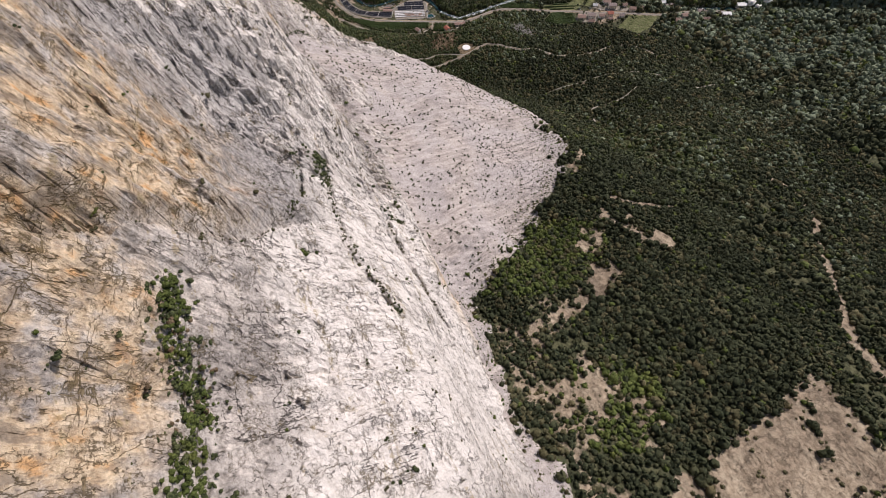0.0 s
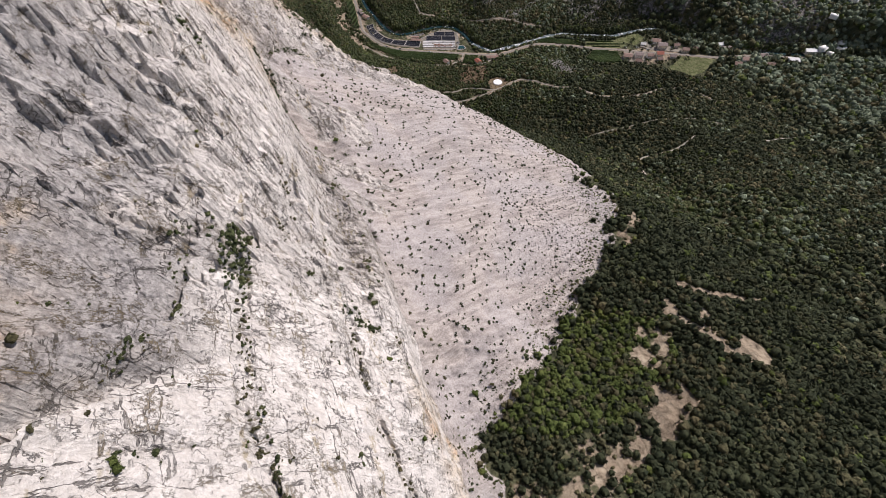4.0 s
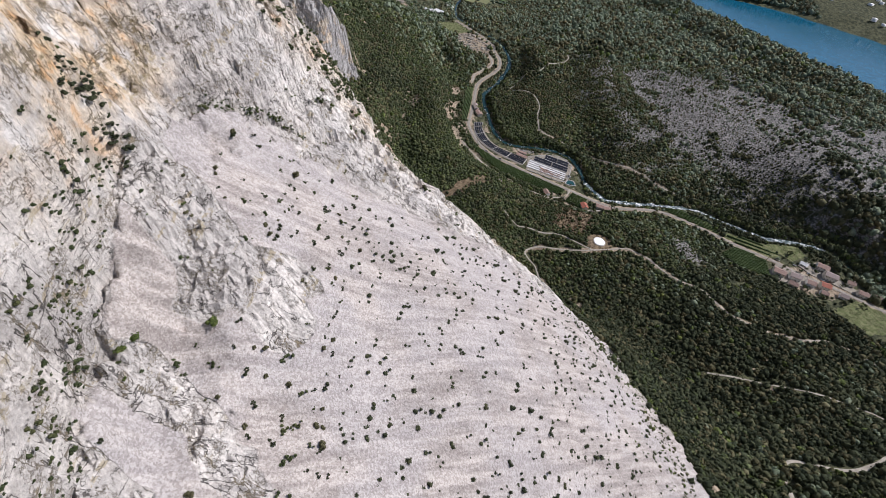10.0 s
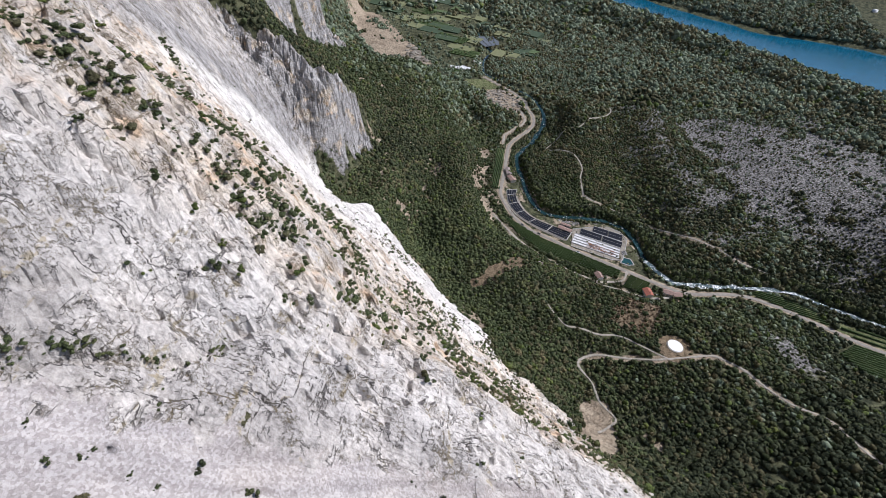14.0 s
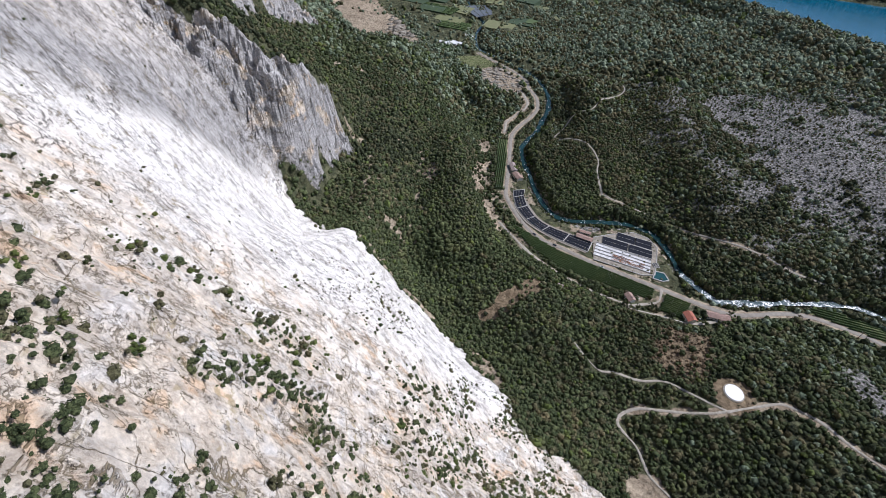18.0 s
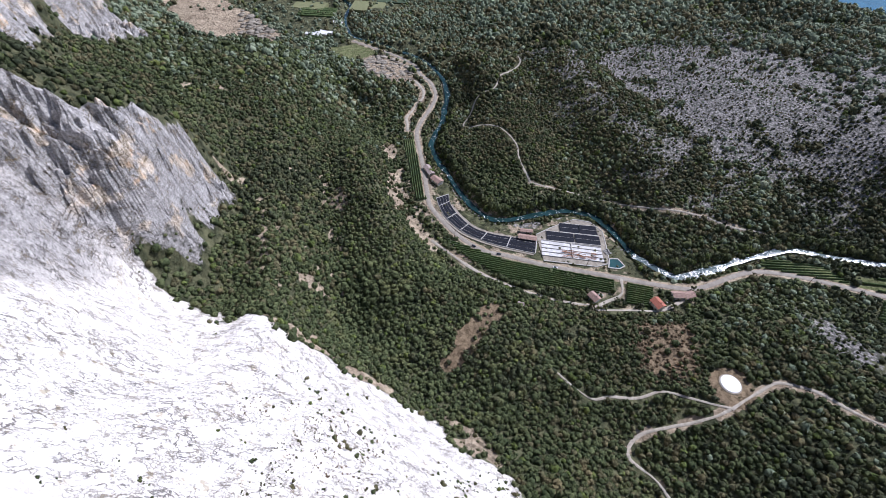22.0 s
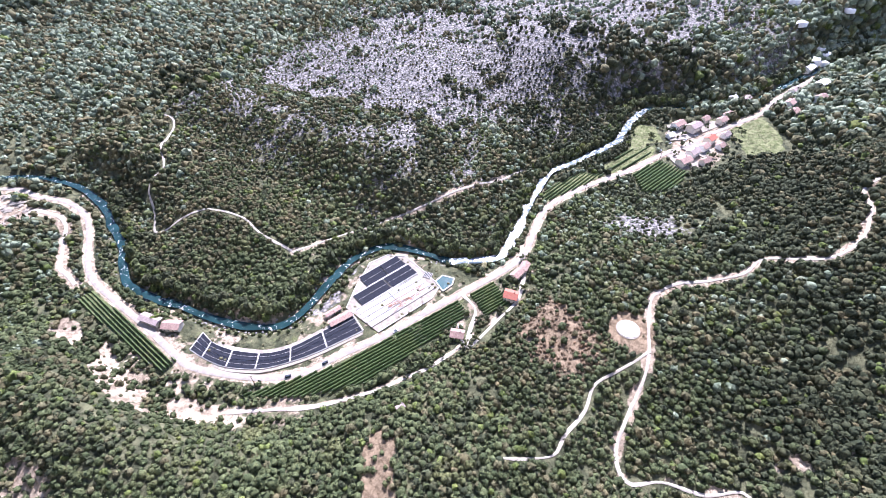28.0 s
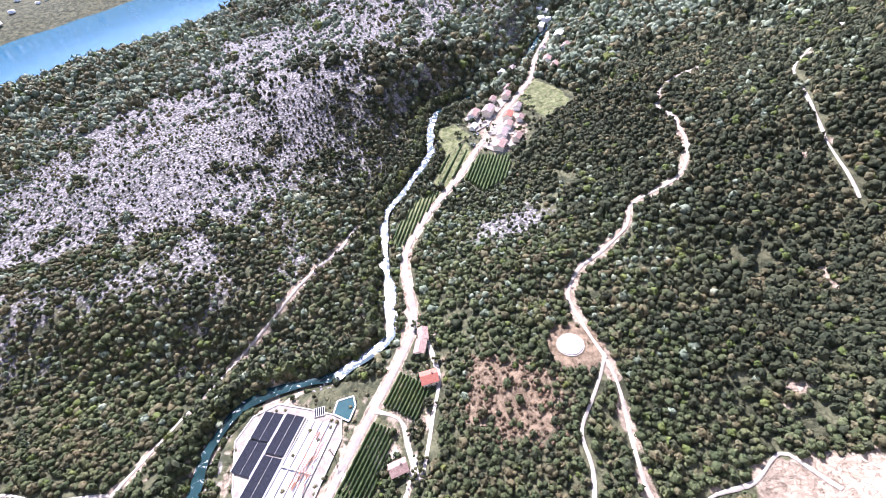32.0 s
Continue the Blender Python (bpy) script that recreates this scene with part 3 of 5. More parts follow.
def water(name, a, b, foam=0.0):
    k = Maker(name, 0.08, 0.5)
    n = k.noise(0.5, 6, None, 0.6, 0.6)
    c = k.mix(k.ramp(k.noise(0.05, 4), 0.35, 0.65), a, b)
    if foam:
        f = k.ramp(k.noise(0.22, 9, None, 1.2, 0.7), 0.62 - foam * 0.35, 0.72 - foam * 0.35)
        c = k.mix(f, c, (0.80, 0.80, 0.78))
        k.put(k.b.inputs["Roughness"], k.ramp(f, 0, 1, 0.1, 0.7))
    return k.done(c, n, 0.35, 0.25)


LAND = land_material()
LEAF = leaf_material("broad_leaves", (0.041, 0.056, 0.025), (0.126, 0.145, 0.064))
# leaves of the far woods, with aerial haze mixed into their paler colour
HAZE_LEAF = leaf_material("haze_tinted_leaves", (0.115, 0.147, 0.094), (0.262, 0.302, 0.205), 0.25)
PINE = leaf_material("pine_needles", (0.031, 0.040, 0.022), (0.086, 0.095, 0.049))
FRESH = leaf_material("fresh_leaves", (0.060, 0.085, 0.022), (0.150, 0.180, 0.055))
SCRUB = leaf_material("dry_scrub", (0.075, 0.072, 0.036), (0.17, 0.158, 0.085))
RUSSET = leaf_material("dry_russet_scrub", (0.13, 0.092, 0.055), (0.25, 0.185, 0.115))
ORCHARD = leaf_material("orchard_leaves", (0.04, 0.066, 0.022), (0.095, 0.13, 0.05))
BARK = plain("bark", (0.05, 0.035, 0.022), (0.12, 0.09, 0.06), 3.0)
STONE = plain("grey_boulder", (0.17, 0.157, 0.15), (0.32, 0.295, 0.28), 0.6, 0.9, 0.6)
ASPHALT = plain("worn_asphalt", (0.20, 0.175, 0.145), (0.29, 0.257, 0.215), 0.25)
GRAVEL = plain("pale_gravel", (0.25, 0.22, 0.178), (0.39, 0.35, 0.29), 0.35, 0.95, 0.5)
CONCRETE = plain("pale_concrete", (0.33, 0.312, 0.29), (0.48, 0.46, 0.43), 0.4)
DUST = plain("pale_dusty_ground", (0.18, 0.158, 0.125), (0.31, 0.275, 0.225), 0.3, 0.95, 0.4)
BASIN = plain("white_basin_floor", (0.40, 0.39, 0.38), (0.62, 0.61, 0.60), 0.25)
NET = plain("dark_net", (0.012, 0.013, 0.018), (0.024, 0.026, 0.034), 0.8, 0.9, 0.2, 0.08)
RUSTY = plain("rusty_steel", (0.20, 0.09, 0.05), (0.36, 0.20, 0.13), 1.2)
PLASTER = plain("warm_plaster", (0.62, 0.55, 0.45), (0.78, 0.72, 0.62), 0.5)
PLASTER_W = plain("white_plaster", (0.72, 0.70, 0.66), (0.82, 0.80, 0.77), 0.5)
TILE = tiled("clay_tiles", (0.27, 0.175, 0.14), (0.42, 0.30, 0.25))
TILE_RED = tiled("red_tiles", (0.34, 0.115, 0.075), (0.42, 0.17, 0.12))
TILE_GREY = tiled("grey_tiles", (0.28, 0.22, 0.20), (0.40, 0.33, 0.30))
WOOD = plain("dark_wood", (0.06, 0.035, 0.02), (0.14, 0.09, 0.055), 2.0)
GLASS = plain("window_glass", (0.03, 0.04, 0.05), (0.05, 0.06, 0.07), 0.5, 0.1, 0.0, 0.6)
WHITE = plain("white_cover", (0.76, 0.75, 0.73), (0.84, 0.83, 0.81), 0.3, 0.6, 0.1)
PAINT = plain("car_paint", (0.55, 0.55, 0.56), (0.7, 0.7, 0.7), 0.5, 0.3, 0.0, 0.6)
RUBBER = plain("rubber", (0.02, 0.02, 0.02), (0.03, 0.03, 0.03), 2.0)
RIVER_W = water("river_water", (0.008, 0.022, 0.022), (0.016, 0.042, 0.044), 0.13)
RIVER_W.node_tree.nodes["Principled BSDF"].inputs["Specular IOR Level"].default_value = 0.12
RAPIDS = water("white_rapids", (0.05, 0.075, 0.08), (0.10, 0.13, 0.13), 0.33)
LAKE_W = water("lake_water", (0.006, 0.075, 0.13), (0.010, 0.095, 0.16))
LAKE_W.node_tree.nodes["Principled BSDF"].inputs["Specular IOR Level"].default_value = 0.15
POND_W = water("pond_water", (0.010, 0.045, 0.047), (0.016, 0.06, 0.06))


# ---------------------------------------------------------------- mesh helpers
def mesh_of(name, verts, faces, mats=(), smooth=False):
    """A mesh from arrays; all faces have the same number of corners."""
    verts, faces = np.asarray(verts, np.float32), np.asarray(faces, np.int32)
    me = bpy.data.meshes.new(name)
    n = faces.shape[1]
    me.vertices.add(len(verts)), me.loops.add(faces.size), me.polygons.add(len(faces))
    me.vertices.foreach_set("co", verts.ravel())
    me.loops.foreach_set("vertex_index", faces.ravel())
    me.polygons.foreach_set("loop_start", np.arange(0, faces.size, n, dtype=np.int32))
    me.polygons.foreach_set("loop_total", np.full(len(faces), n, np.int32))
    if smooth:
        me.polygons.foreach_set("use_smooth", np.ones(len(faces), bool))
    me.update(calc_edges=True)
    for m in mats:
        me.materials.append(m)
    return me


def thing(name, label, category, group="", at=(0, 0, 0), turn=0.0, kind=""):
    ob = new(name)
    ob.matrix_world = pose(*at, 0, 0, turn)
    return tagged(ob, label, category, group, kind)


def part(name, bm, mat, parent, label=""):
    me = bm if isinstance(bm, bpy.types.Mesh) else bpy.data.meshes.new(name)
    if not isinstance(bm, bpy.types.Mesh):
        bm.to_mesh(me)
        bm.free()
        me.materials.append(mat)
    ob = new(name, me)
    ob.parent = parent
    return tagged(ob, label)


def box(x0, y0, z0, x1, y1, z1, bevel=0.0):
    bm = bmesh.new()
    bmesh.ops.create_cube(bm, size=1, matrix=Matrix.LocRotScale(((x0 + x1) / 2, (y0 + y1) / 2, (z0 + z1) / 2), None, (x1 - x0, y1 - y0, z1 - z0)))
    if bevel:
        bmesh.ops.bevel(bm, geom=bm.edges[:], offset=bevel, segments=1, affect="EDGES")
    return bm


def slab(ring, z0, z1):
    """A plate with the outline ring, from z0 up to z1."""
    bm = bmesh.new()
    low = [bm.verts.new((x, y, z0)) for x, y in ring]
    high = [bm.verts.new((x, y, z1)) for x, y in ring]
    bm.faces.new(high), bm.faces.new(low[::-1])
    for i in range(len(ring)):
        bm.faces.new((low[i - 1], low[i], high[i], high[i - 1]))
    bmesh.ops.recalc_face_normals(bm, faces=bm.faces[:])
    bmesh.ops.triangulate(bm, faces=[f for f in bm.faces if len(f.verts) > 4])
    return bm


def at_ground(x, y):
    return float(height(np.array([float(x)]), np.array([float(y)]))[0])


def smooth_line(line, gap):
    """Points every gap metres on a curve through the line's points."""
    p = np.array(line, float)
    e = np.vstack((2 * p[0] - p[1], p, 2 * p[-1] - p[-2]))
    out = []
    for i in range(1, len(e) - 2):
        n = max(2, int(np.linalg.norm(e[i + 1] - e[i]) / gap))
        t = np.linspace(0, 1, n, endpoint=False)[:, None]
        a, b, c, d = e[i - 1:i + 3]
        out.append(0.5 * (2 * b + (c - a) * t + (2 * a - 5 * b + 4 * c - d) * t**2 + (3 * b - a - 3 * c + d) * t**3))
    return np.vstack(out + [p[-1:]])


def ribbon(name, line, width, mat, label, category, lift=0.35, gap=4.0, wobble=0.0, seed=0, level=None):
    """A strip of ground cover, 0.2 m thick, laid along a line."""
    p = smooth_line(line, gap)
    t = np.gradient(p, axis=0)
    t /= np.linalg.norm(t, axis=1)[:, None]
    side = np.stack((-t[:, 1], t[:, 0]), 1)
    along = np.arange(len(p)) * gap
    across = (-0.5, -0.17, 0.17, 0.5)
    rows = []
    for q in across:
        w = width * (1 + wobble * lump(along / 14, along * 0 + seed + np.sign(q), 7))
        xy = p + side * (q * w)[:, None]
        z = height(xy[:, 0], xy[:, 1]) if level is None else level(xy[:, 0])
        rows.append(np.column_stack((xy, z + lift - (0.25 if abs(q) == 0.5 else 0))))
    v = np.stack(rows, 1).reshape(-1, 3)
    m = len(across)
    i = (np.arange(len(p) - 1)[:, None] * m + np.arange(m - 1)).ravel()
    ob = new(name, mesh_of(name, v, np.stack((i, i + m, i + m + 1, i + 1), 1), (mat,), True))
    return tagged(ob, label, category, kind="structure")


# ---------------------------------------------------------------- the land
ORCHARDS = {
    "long": ((-160, -70), (-134, -64), (-94, -55), (-52, -41), (-2, -11), (3, -22), (-2, -31), (-38, -52), (-73, -73), (-119, -77)),
    "west": ((-301, 30), (-293, 40), (-208, -37), (-215, -47), (-247, -19)),
    "small": ((8, -6), (30, 4), (37, -20), (16, -29)),
    "village": ((199, 123), (235, 140), (255, 115), (228, 89), (196, 92)),
    "vines": ((95, 94), (106, 115), (149, 136), (173, 128), (143, 113), (107, 98)),
}
MEADOWS = (((172, 139), (210, 165), (245, 168), (234, 148), (206, 138), (180, 126)), ((338, 183), (388, 197), (384, 158), (366, 127), (328, 131)),
           ((-572, 143), (-546, 185), (-500, 186), (-480, 160), (-504, 133)), ((215, 165), (240, 215), (262, 205), (258, 175)))
PALE = (((-497, 146), (-492, 186), (-428, 181), (-388, 157), (-399, 128), (-462, 123)), ((-1124, 102), (-1090, 185), (-980, 189), (-778, 157), (-656, 130), (-654, 61), (-725, 40), (-863, 48), (-998, 73)),
        ((245, 120), (262, 150), (270, 190), (330, 200), (318, 150), (280, 118)))
BROWN = ((64, -26), (79, -44), (88, -71), (81, -90), (60, -98), (42, -86), (34, -66), (29, -52))
BOULDERS = tuple(to_xy(s_, d_) for s_, d_ in ((1112, 505), (1130, 644), (1060, 760), (1010, 904), (960, 1150), (840, 1380), (640, 1420), (540, 1254), (521, 915), (604, 845), (665, 775), (706, 705), (750, 570), (806, 500), (901, 505), (976, 470)))


def soft_inside(x, y, ring, edge):
    """1 inside, 0 outside, with a soft border."""
    ring = tuple(ring)
    a = away(x, y, ring + ring[:1])
    return np.where(inside(x, y, ring), 0.5 + 0.5 * step(0, edge, a), 0.5 - 0.5 * step(0, edge, a))


def covers(x, y):
    s, d = to_sd(x, y)
    b = bare(s, d)
    foot = np.interp(s, (-140, -54, -11, 40, 70, 130, 175, 214, 243, 285, 330), (66, 74, 82, 84, 85, 87, 76, 68, 65, 70, 92))
    scree = b * (0.9 + 0.1 * step(-20, 40, s)) * (1 - step(280, 325, s - 0.15 * (d - 100))) * step(-4, 5, d - foot + 2.5 * rough(s, d, 14, 3, 31))
    white = b * np.maximum(step(395, 470, s) * (1 - step(690, 706, s)) * step(-90, -20, d - 0.05 * (560 - s)), 0.85 * step(-150, -100, s) * (1 - step(60, 100, s)) * step(-22, -5, d - 0.1 * s))
    lip = s - np.interp(d, (-60, -41, -32, -19, 0, 23), (-30, -15, -9, 2, 23, 36))
    upper = b * step(-3, 4, lip) * (1 - step(8, 26, d))
    white = white * (1 - upper)
    white = np.maximum(white, 0.8 * b * step(60, 100, s) * (1 - step(262, 300, s)) * (1 - step(60, 72, d)))
    white = np.maximum(white, b * 0.5 * step(300, 345, s) * (1 - step(440, 480, s)) * step(10, 60, d))
    scree = scree * (1 - ribs(s, d))
    white = np.maximum(white, 0.3 * b * ribs(s, d))
    rust = np.maximum(upper * (1 - step(-26, 12, d)) * (1 - step(60, 105, s)), b * (1 - step(-44, -36, d - 0.1 * (s + 30))) * (1 - step(0, 30, s)))
    rust = np.maximum(rust, b * np.exp(-(((s - 250) / 44) ** 4)) * (1 - step(58, 68, d)))
    rust = np.maximum(rust, b * 0.5 * step(340, 370, s) * (1 - step(470, 520, s)))
    rust = np.maximum(rust, b * 0.5 * step(690, 720, s))
    rust = np.maximum(rust, b * 0.55 * (1 - step(20, 50, s)) * step(70, 80, d))
    pale = np.zeros(x.shape)
    for ring in PALE:
        patches = np.clip(0.86 + 0.45 * rough(x, y, 70, 5, 52), 0, 1) if ring is PALE[1] else 1.0
        pale = np.maximum(pale, soft_inside(x, y, ring, 10) * patches)
    for line, w in ((ROAD, 4.2), (PAD_TRACK, 2.6), (GULLY, 3), (CLEARING, 3), (CUT_A, 3), (GARDEN_LANE, 1.6), (QUARRY_TRACK, 5)):
        pale = np.maximum(pale, 1 - step(w * 0.5, w * 1.6, away(x, y, line)))
    patchy = 0.25 + 0.5 * step(-0.35, 0.35, rough(x, y, 16, 3, 44))
    for line, w in ((SCARS, 11), (PAD_SOUTH, 5), (PAD_TRACK, 5), (BANK_TRACK, 5), (STREAK_B, 6), (GULLY, 9)):
        pale = np.maximum(pale, patchy * (1 - step(w * 0.3, w * 1.7, away(x, y, line))))
    pale = np.maximum(pale, np.clip(0.62 + 0.5 * rough(x, y, 9, 3, 54), 0, 1) * (1 - step(6, 17, away(x, y, STREAK_A))))
    pale = np.maximum(pale, (1 - step(8, 14, np.hypot(x - 480, y + 468))))
    pale = np.maximum(pale, 1.0 * soft_inside(x, y, ((98, -187), (113, -164), (133, -178), (152, -200), (157, -226), (138, -216), (118, -206)), 6))
    pale = np.maximum(pale, 1.0 * soft_inside(x, y, ((118, -181), (140, -186), (168, -250), (150, -262), (118, -215)), 8))
    pale = np.maximum(pale, 0.5 * (1 - step(5, 10, away(x, y, RIVER))) * (x > -600) * step(-0.2, 0.4, rough(x, y, 30, 2, 49)))
    # thin woods on pale stony ground under the start of the wall
    stony = (1 - step(-40, 5, s)) * step(70, 100, d) * np.maximum(1 - step(165, 205, d), (1 - step(-185, -160, s)) * (1 - step(310, 345, d))) * step(-330, -260, s)
    pale = np.maximum(pale, stony * np.clip(0.50 + 0.30 * (1 - step(-185, -160, s)) + 0.28 * rough(x, y, 22, 4, 12), 0, 0.8))
    crag = step(690, 720, s) * (1 - step(840, 870, s)) * step(70, 95, d) * (1 - step(150, 180, d))
    pale = np.maximum(pale, 0.8 * crag * step(0.28, 0.45, rough(x, y, 30, 3, 47)))
    rim = (1 - step(8, 26, d - np.interp(s, EDGE_S, EDGE_D))) * step(500, 540, s) * (1 - step(680, 700, s))
    pale = np.maximum(pale, 0.8 * rim * step(-0.1, 0.3, rough(x, y, 18, 3, 48)))
    lower = step(60, 110, s) * (1 - step(230, 300, s)) * (1 - step(20, 60, d - np.interp(s, EDGE_S, EDGE_D))) * (1 - b)
    pale = np.maximum(pale, lower * np.clip(0.5 + 0.3 * rough(x, y, 16, 3, 51), 0, 0.8))
    ragged = rough(x, y, 6, 2, 46)
    for sx, sy, r in BARE_SPOTS:
        pale = np.maximum(pale, 0.68 * (1 - step(r * 0.5, r * 1.5, np.hypot(x - sx, y - sy) + 0.5 * r * ragged)))
    brown = soft_inside(x, y, BROWN, 14)
    burnt = np.maximum(0.9 * brown, 0.8 * (1 - step(5, 12, away(x, y, SLIDE) + 4 * rough(x, y, 14, 2, 43))))
    burnt = np.maximum(burnt, 0.8 * (1 - step(12, 24, np.hypot(x - 108, y + 70))))
    meadow = np.zeros(x.shape)
    for ring in MEADOWS + tuple(ORCHARDS.values()):
        meadow = np.maximum(meadow, soft_inside(x, y, ring, 5))
    meadow = np.maximum(meadow, 0.40 * floor_share(x, y) * (x > -215) * (y < 0))
    pale = np.maximum(pale, floor_share(x, y) * (x > -260) * (x < 70) * np.clip(0.38 + 0.25 * rough(x, y, 12, 3, 50), 0, 1))
    grey = soft_inside(x, y, BOULDERS, 160) * np.clip(0.95 + 0.6 * rough(x, y, 30, 6, 15, 0.72), 0, 1.1)
    grey = np.maximum(grey, 0.7 * soft_inside(x, y, ((120, 60), (165, 75), (215, 50), (200, 0), (150, 10)), 30))
    bank = soft_inside(x, y, ((-128, -4), (-112, 2), (-97, 24), (-80, 44), (-62, 52), (-78, 36), (-88, 14), (-94, -2), (-108, -14)), 6)
    grey = np.maximum(grey, bank * (0.6 + 0.35 * rough(x, y, 9, 3, 16)))
    greyer = np.maximum(0.75 * upper * step(-30, 0, d), 0.7 * step(55, 75, s) * (1 - step(120, 160, s)) * (1 - step(15, 35, d)))
    greyer = np.maximum(greyer, 0.2 * step(290, 320, s) * (1 - step(390, 440, s)) * (1 - step(50, 90, d)))
    grey = np.where(b > 0.4, np.maximum(greyer, 0.95 * step(692, 708, s + 0.1 * d)), grey)
    return {"rock": b, "scree": scree, "white": white, "rust": rust, "pale": pale * (1 - b), "burnt": burnt * (1 - b), "meadow": meadow, "grey": grey}


def spaced(*runs):
    return np.concatenate([np.arange(a, b, g, dtype=float) for a, b, g in runs])


ss = spaced((-2600, -600, 100), (-600, -220, 20), (-220, -120, 1.8), (-120, 262, 1.05), (262, 470, 1.3), (470, 720, 1.8), (720, 860, 2.2), (860, 1120, 4), (1120, 1700, 12), (1700, 4600, 100))
dd = spaced((-420, -140, 25), (-140, -60, 3.0), (-60, 100, 1.05), (100, 345, 1.9), (345, 760, 5), (760, 1300, 12), (1300, 4200, 100))
S_, D_ = np.meshgrid(ss, dd, indexing="ij")
gx, gy = to_xy(S_.ravel(), D_.ravel())
jig = np.random.default_rng(5)
close = (S_.ravel() > -215) & (S_.ravel() < 715) & (D_.ravel() > -135) & (D_.ravel() < 340)
gx, gy = gx + close * jig.uniform(-0.4, 0.4, len(gx)), gy + close * jig.uniform(-0.4, 0.4, len(gx))
gz = height(gx, gy)
n_, m_ = len(ss), len(dd)
i_ = (np.arange(n_ - 1)[:, None] * m_ + np.arange(m_ - 1)).ravel()
land_faces = np.stack((i_, i_ + 1, i_ + m_ + 1, i_ + m_), 1)[:, ::-1]
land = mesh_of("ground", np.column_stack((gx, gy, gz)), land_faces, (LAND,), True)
ground_covers = covers(gx, gy)
crags = (ground_covers["rock"] * (1 - ground_covers["scree"]) * (1 - 0.3 * ground_covers["white"]) > 0.5)[land_faces].sum(1) > 2
land.polygons.foreach_set("use_smooth", ~crags)
for key, values in ground_covers.items():
    land.attributes.new(key, "FLOAT", "POINT").data.foreach_set("value", values.astype(np.float32))
tagged(new("ground", land), "pale limestone mountain face and wooded valley floor", "ground", kind="structure")

lake_ring = ((-2300, 870), (-1200, 870), (-600, 870), (0, 870), (360, 870), (420, 1300), (380, 1500), (-300, 1350), (-460, 1190), (-1000, 1120), (-2300, 1060))
lake = part("lake", slab(lake_ring, 22, 27.5), LAKE_W, None)
tagged(lake, "still blue lake behind the wooded hills", "lake", kind="structure")

ribbon("river", RIVER[:25], 6.6, RIVER_W, "blue-green mountain river in a stony bed", "river", 0, 4, 0.35, 1, lambda x: flat(x) - 3.1)
ribbon("river", RIVER[24:36], 7.6, RAPIDS, "river with white rapids between boulders", "river", 0, 4, 0.6, 2, lambda x: flat(x) - 2.2)
ribbon("river", RIVER[35:], 8, RIVER_W, "blue-green river under trees past the village", "river", 0, 4, 0.3, 3, lambda x: flat(x) - 3.1)
ribbon("road", ROAD, 4.8, ASPHALT, "pale worn valley road", "road", 0.4, 4)
for line, w, words in ((QUARRY_TRACK, 4, "pale gravel track to the gravel works"), (FARM_LANE, 3.0, "pale gravel lane round the small orchard"), (GARDEN_LANE, 3.0, "narrow gravel lane along the gardens"),
                       (BOULDER_TRACK, 2.4, "winding gravel track through thin woods"), (BANK_TRACK, 2.4, "straight dirt track above the river"),
                       (PAD_TRACK, 2.4, "pale forest track climbing from the round pad"), (PAD_WEST, 2.0, "narrow forest track below the round pad"), (PAD_SOUTH, 2.3, "pale winding forest track"),
                       (EAST_TRACK, 2.2, "dirt track through dark woods"), (RIDGE_TRACK, 3.0, "dirt track over a wooded ridge"), (FAR_TRACK, 4.0, "pale track on the far wooded slope")):
    ribbon("track", line, w * 0.9, GRAVEL, words, "track", 0.55, 3, 0.55, w)


# ---------------------------------------------------------------- woods and scrub
def crown_shape(seed, level, flakes):
    """A ragged crown, about 1 m across, standing on z = 0: a lumpy core with sprays of leaves round it."""
    rng = np.random.default_rng(seed)
    bm = bmesh.new()
    bmesh.ops.create_icosphere(bm, subdivisions=level, radius=0.40)
    v = np.array([p.co[:] for p in bm.verts])
    f = np.array([[p.index for p in q.verts] for q in bm.faces])
    bm.free()
    v *= (1 + rng.uniform(-0.3, 0.25, len(v)))[:, None]
    for k in range(flakes):
        out = rng.normal(0, 1, 3)
        out[2] = abs(out[2]) * 0.9 - 0.15
        out /= np.linalg.norm(out)
        side = np.cross(out, rng.normal(0, 1, 3))
        side /= np.linalg.norm(side)
        up = np.cross(side, out) + out * rng.uniform(-0.2, 0.9)
        c, r = out * rng.uniform(0.34, 0.50), rng.uniform(0.11, 0.21)
        f = np.vstack((f, (len(v), len(v) + 1, len(v) + 2)))
        v = np.vstack((v, c - side * r - up * r * 0.5, c + side * r - up * r * 0.5, c + up * r))
    v[:, 2] = v[:, 2] * 1.05 + 0.38
    keep = v[f][:, :, 2].max(1) > 0.12
    f = f[keep]
    used = np.unique(f)
    back = np.zeros(len(v), int)
    back[used] = np.arange(len(used))
    return v[used], back[f]


NEAR_CROWNS = [crown_shape(k, 1, 44) for k in range(5)]
FAR_CROWNS = [crown_shape(k + 20, 1, 15) for k in range(5)]
MID_CROWNS = [crown_shape(k + 60, 1, 9) for k in range(6)]
ROCKS = [crown_shape(k + 40, 1, 0) for k in range(5)]


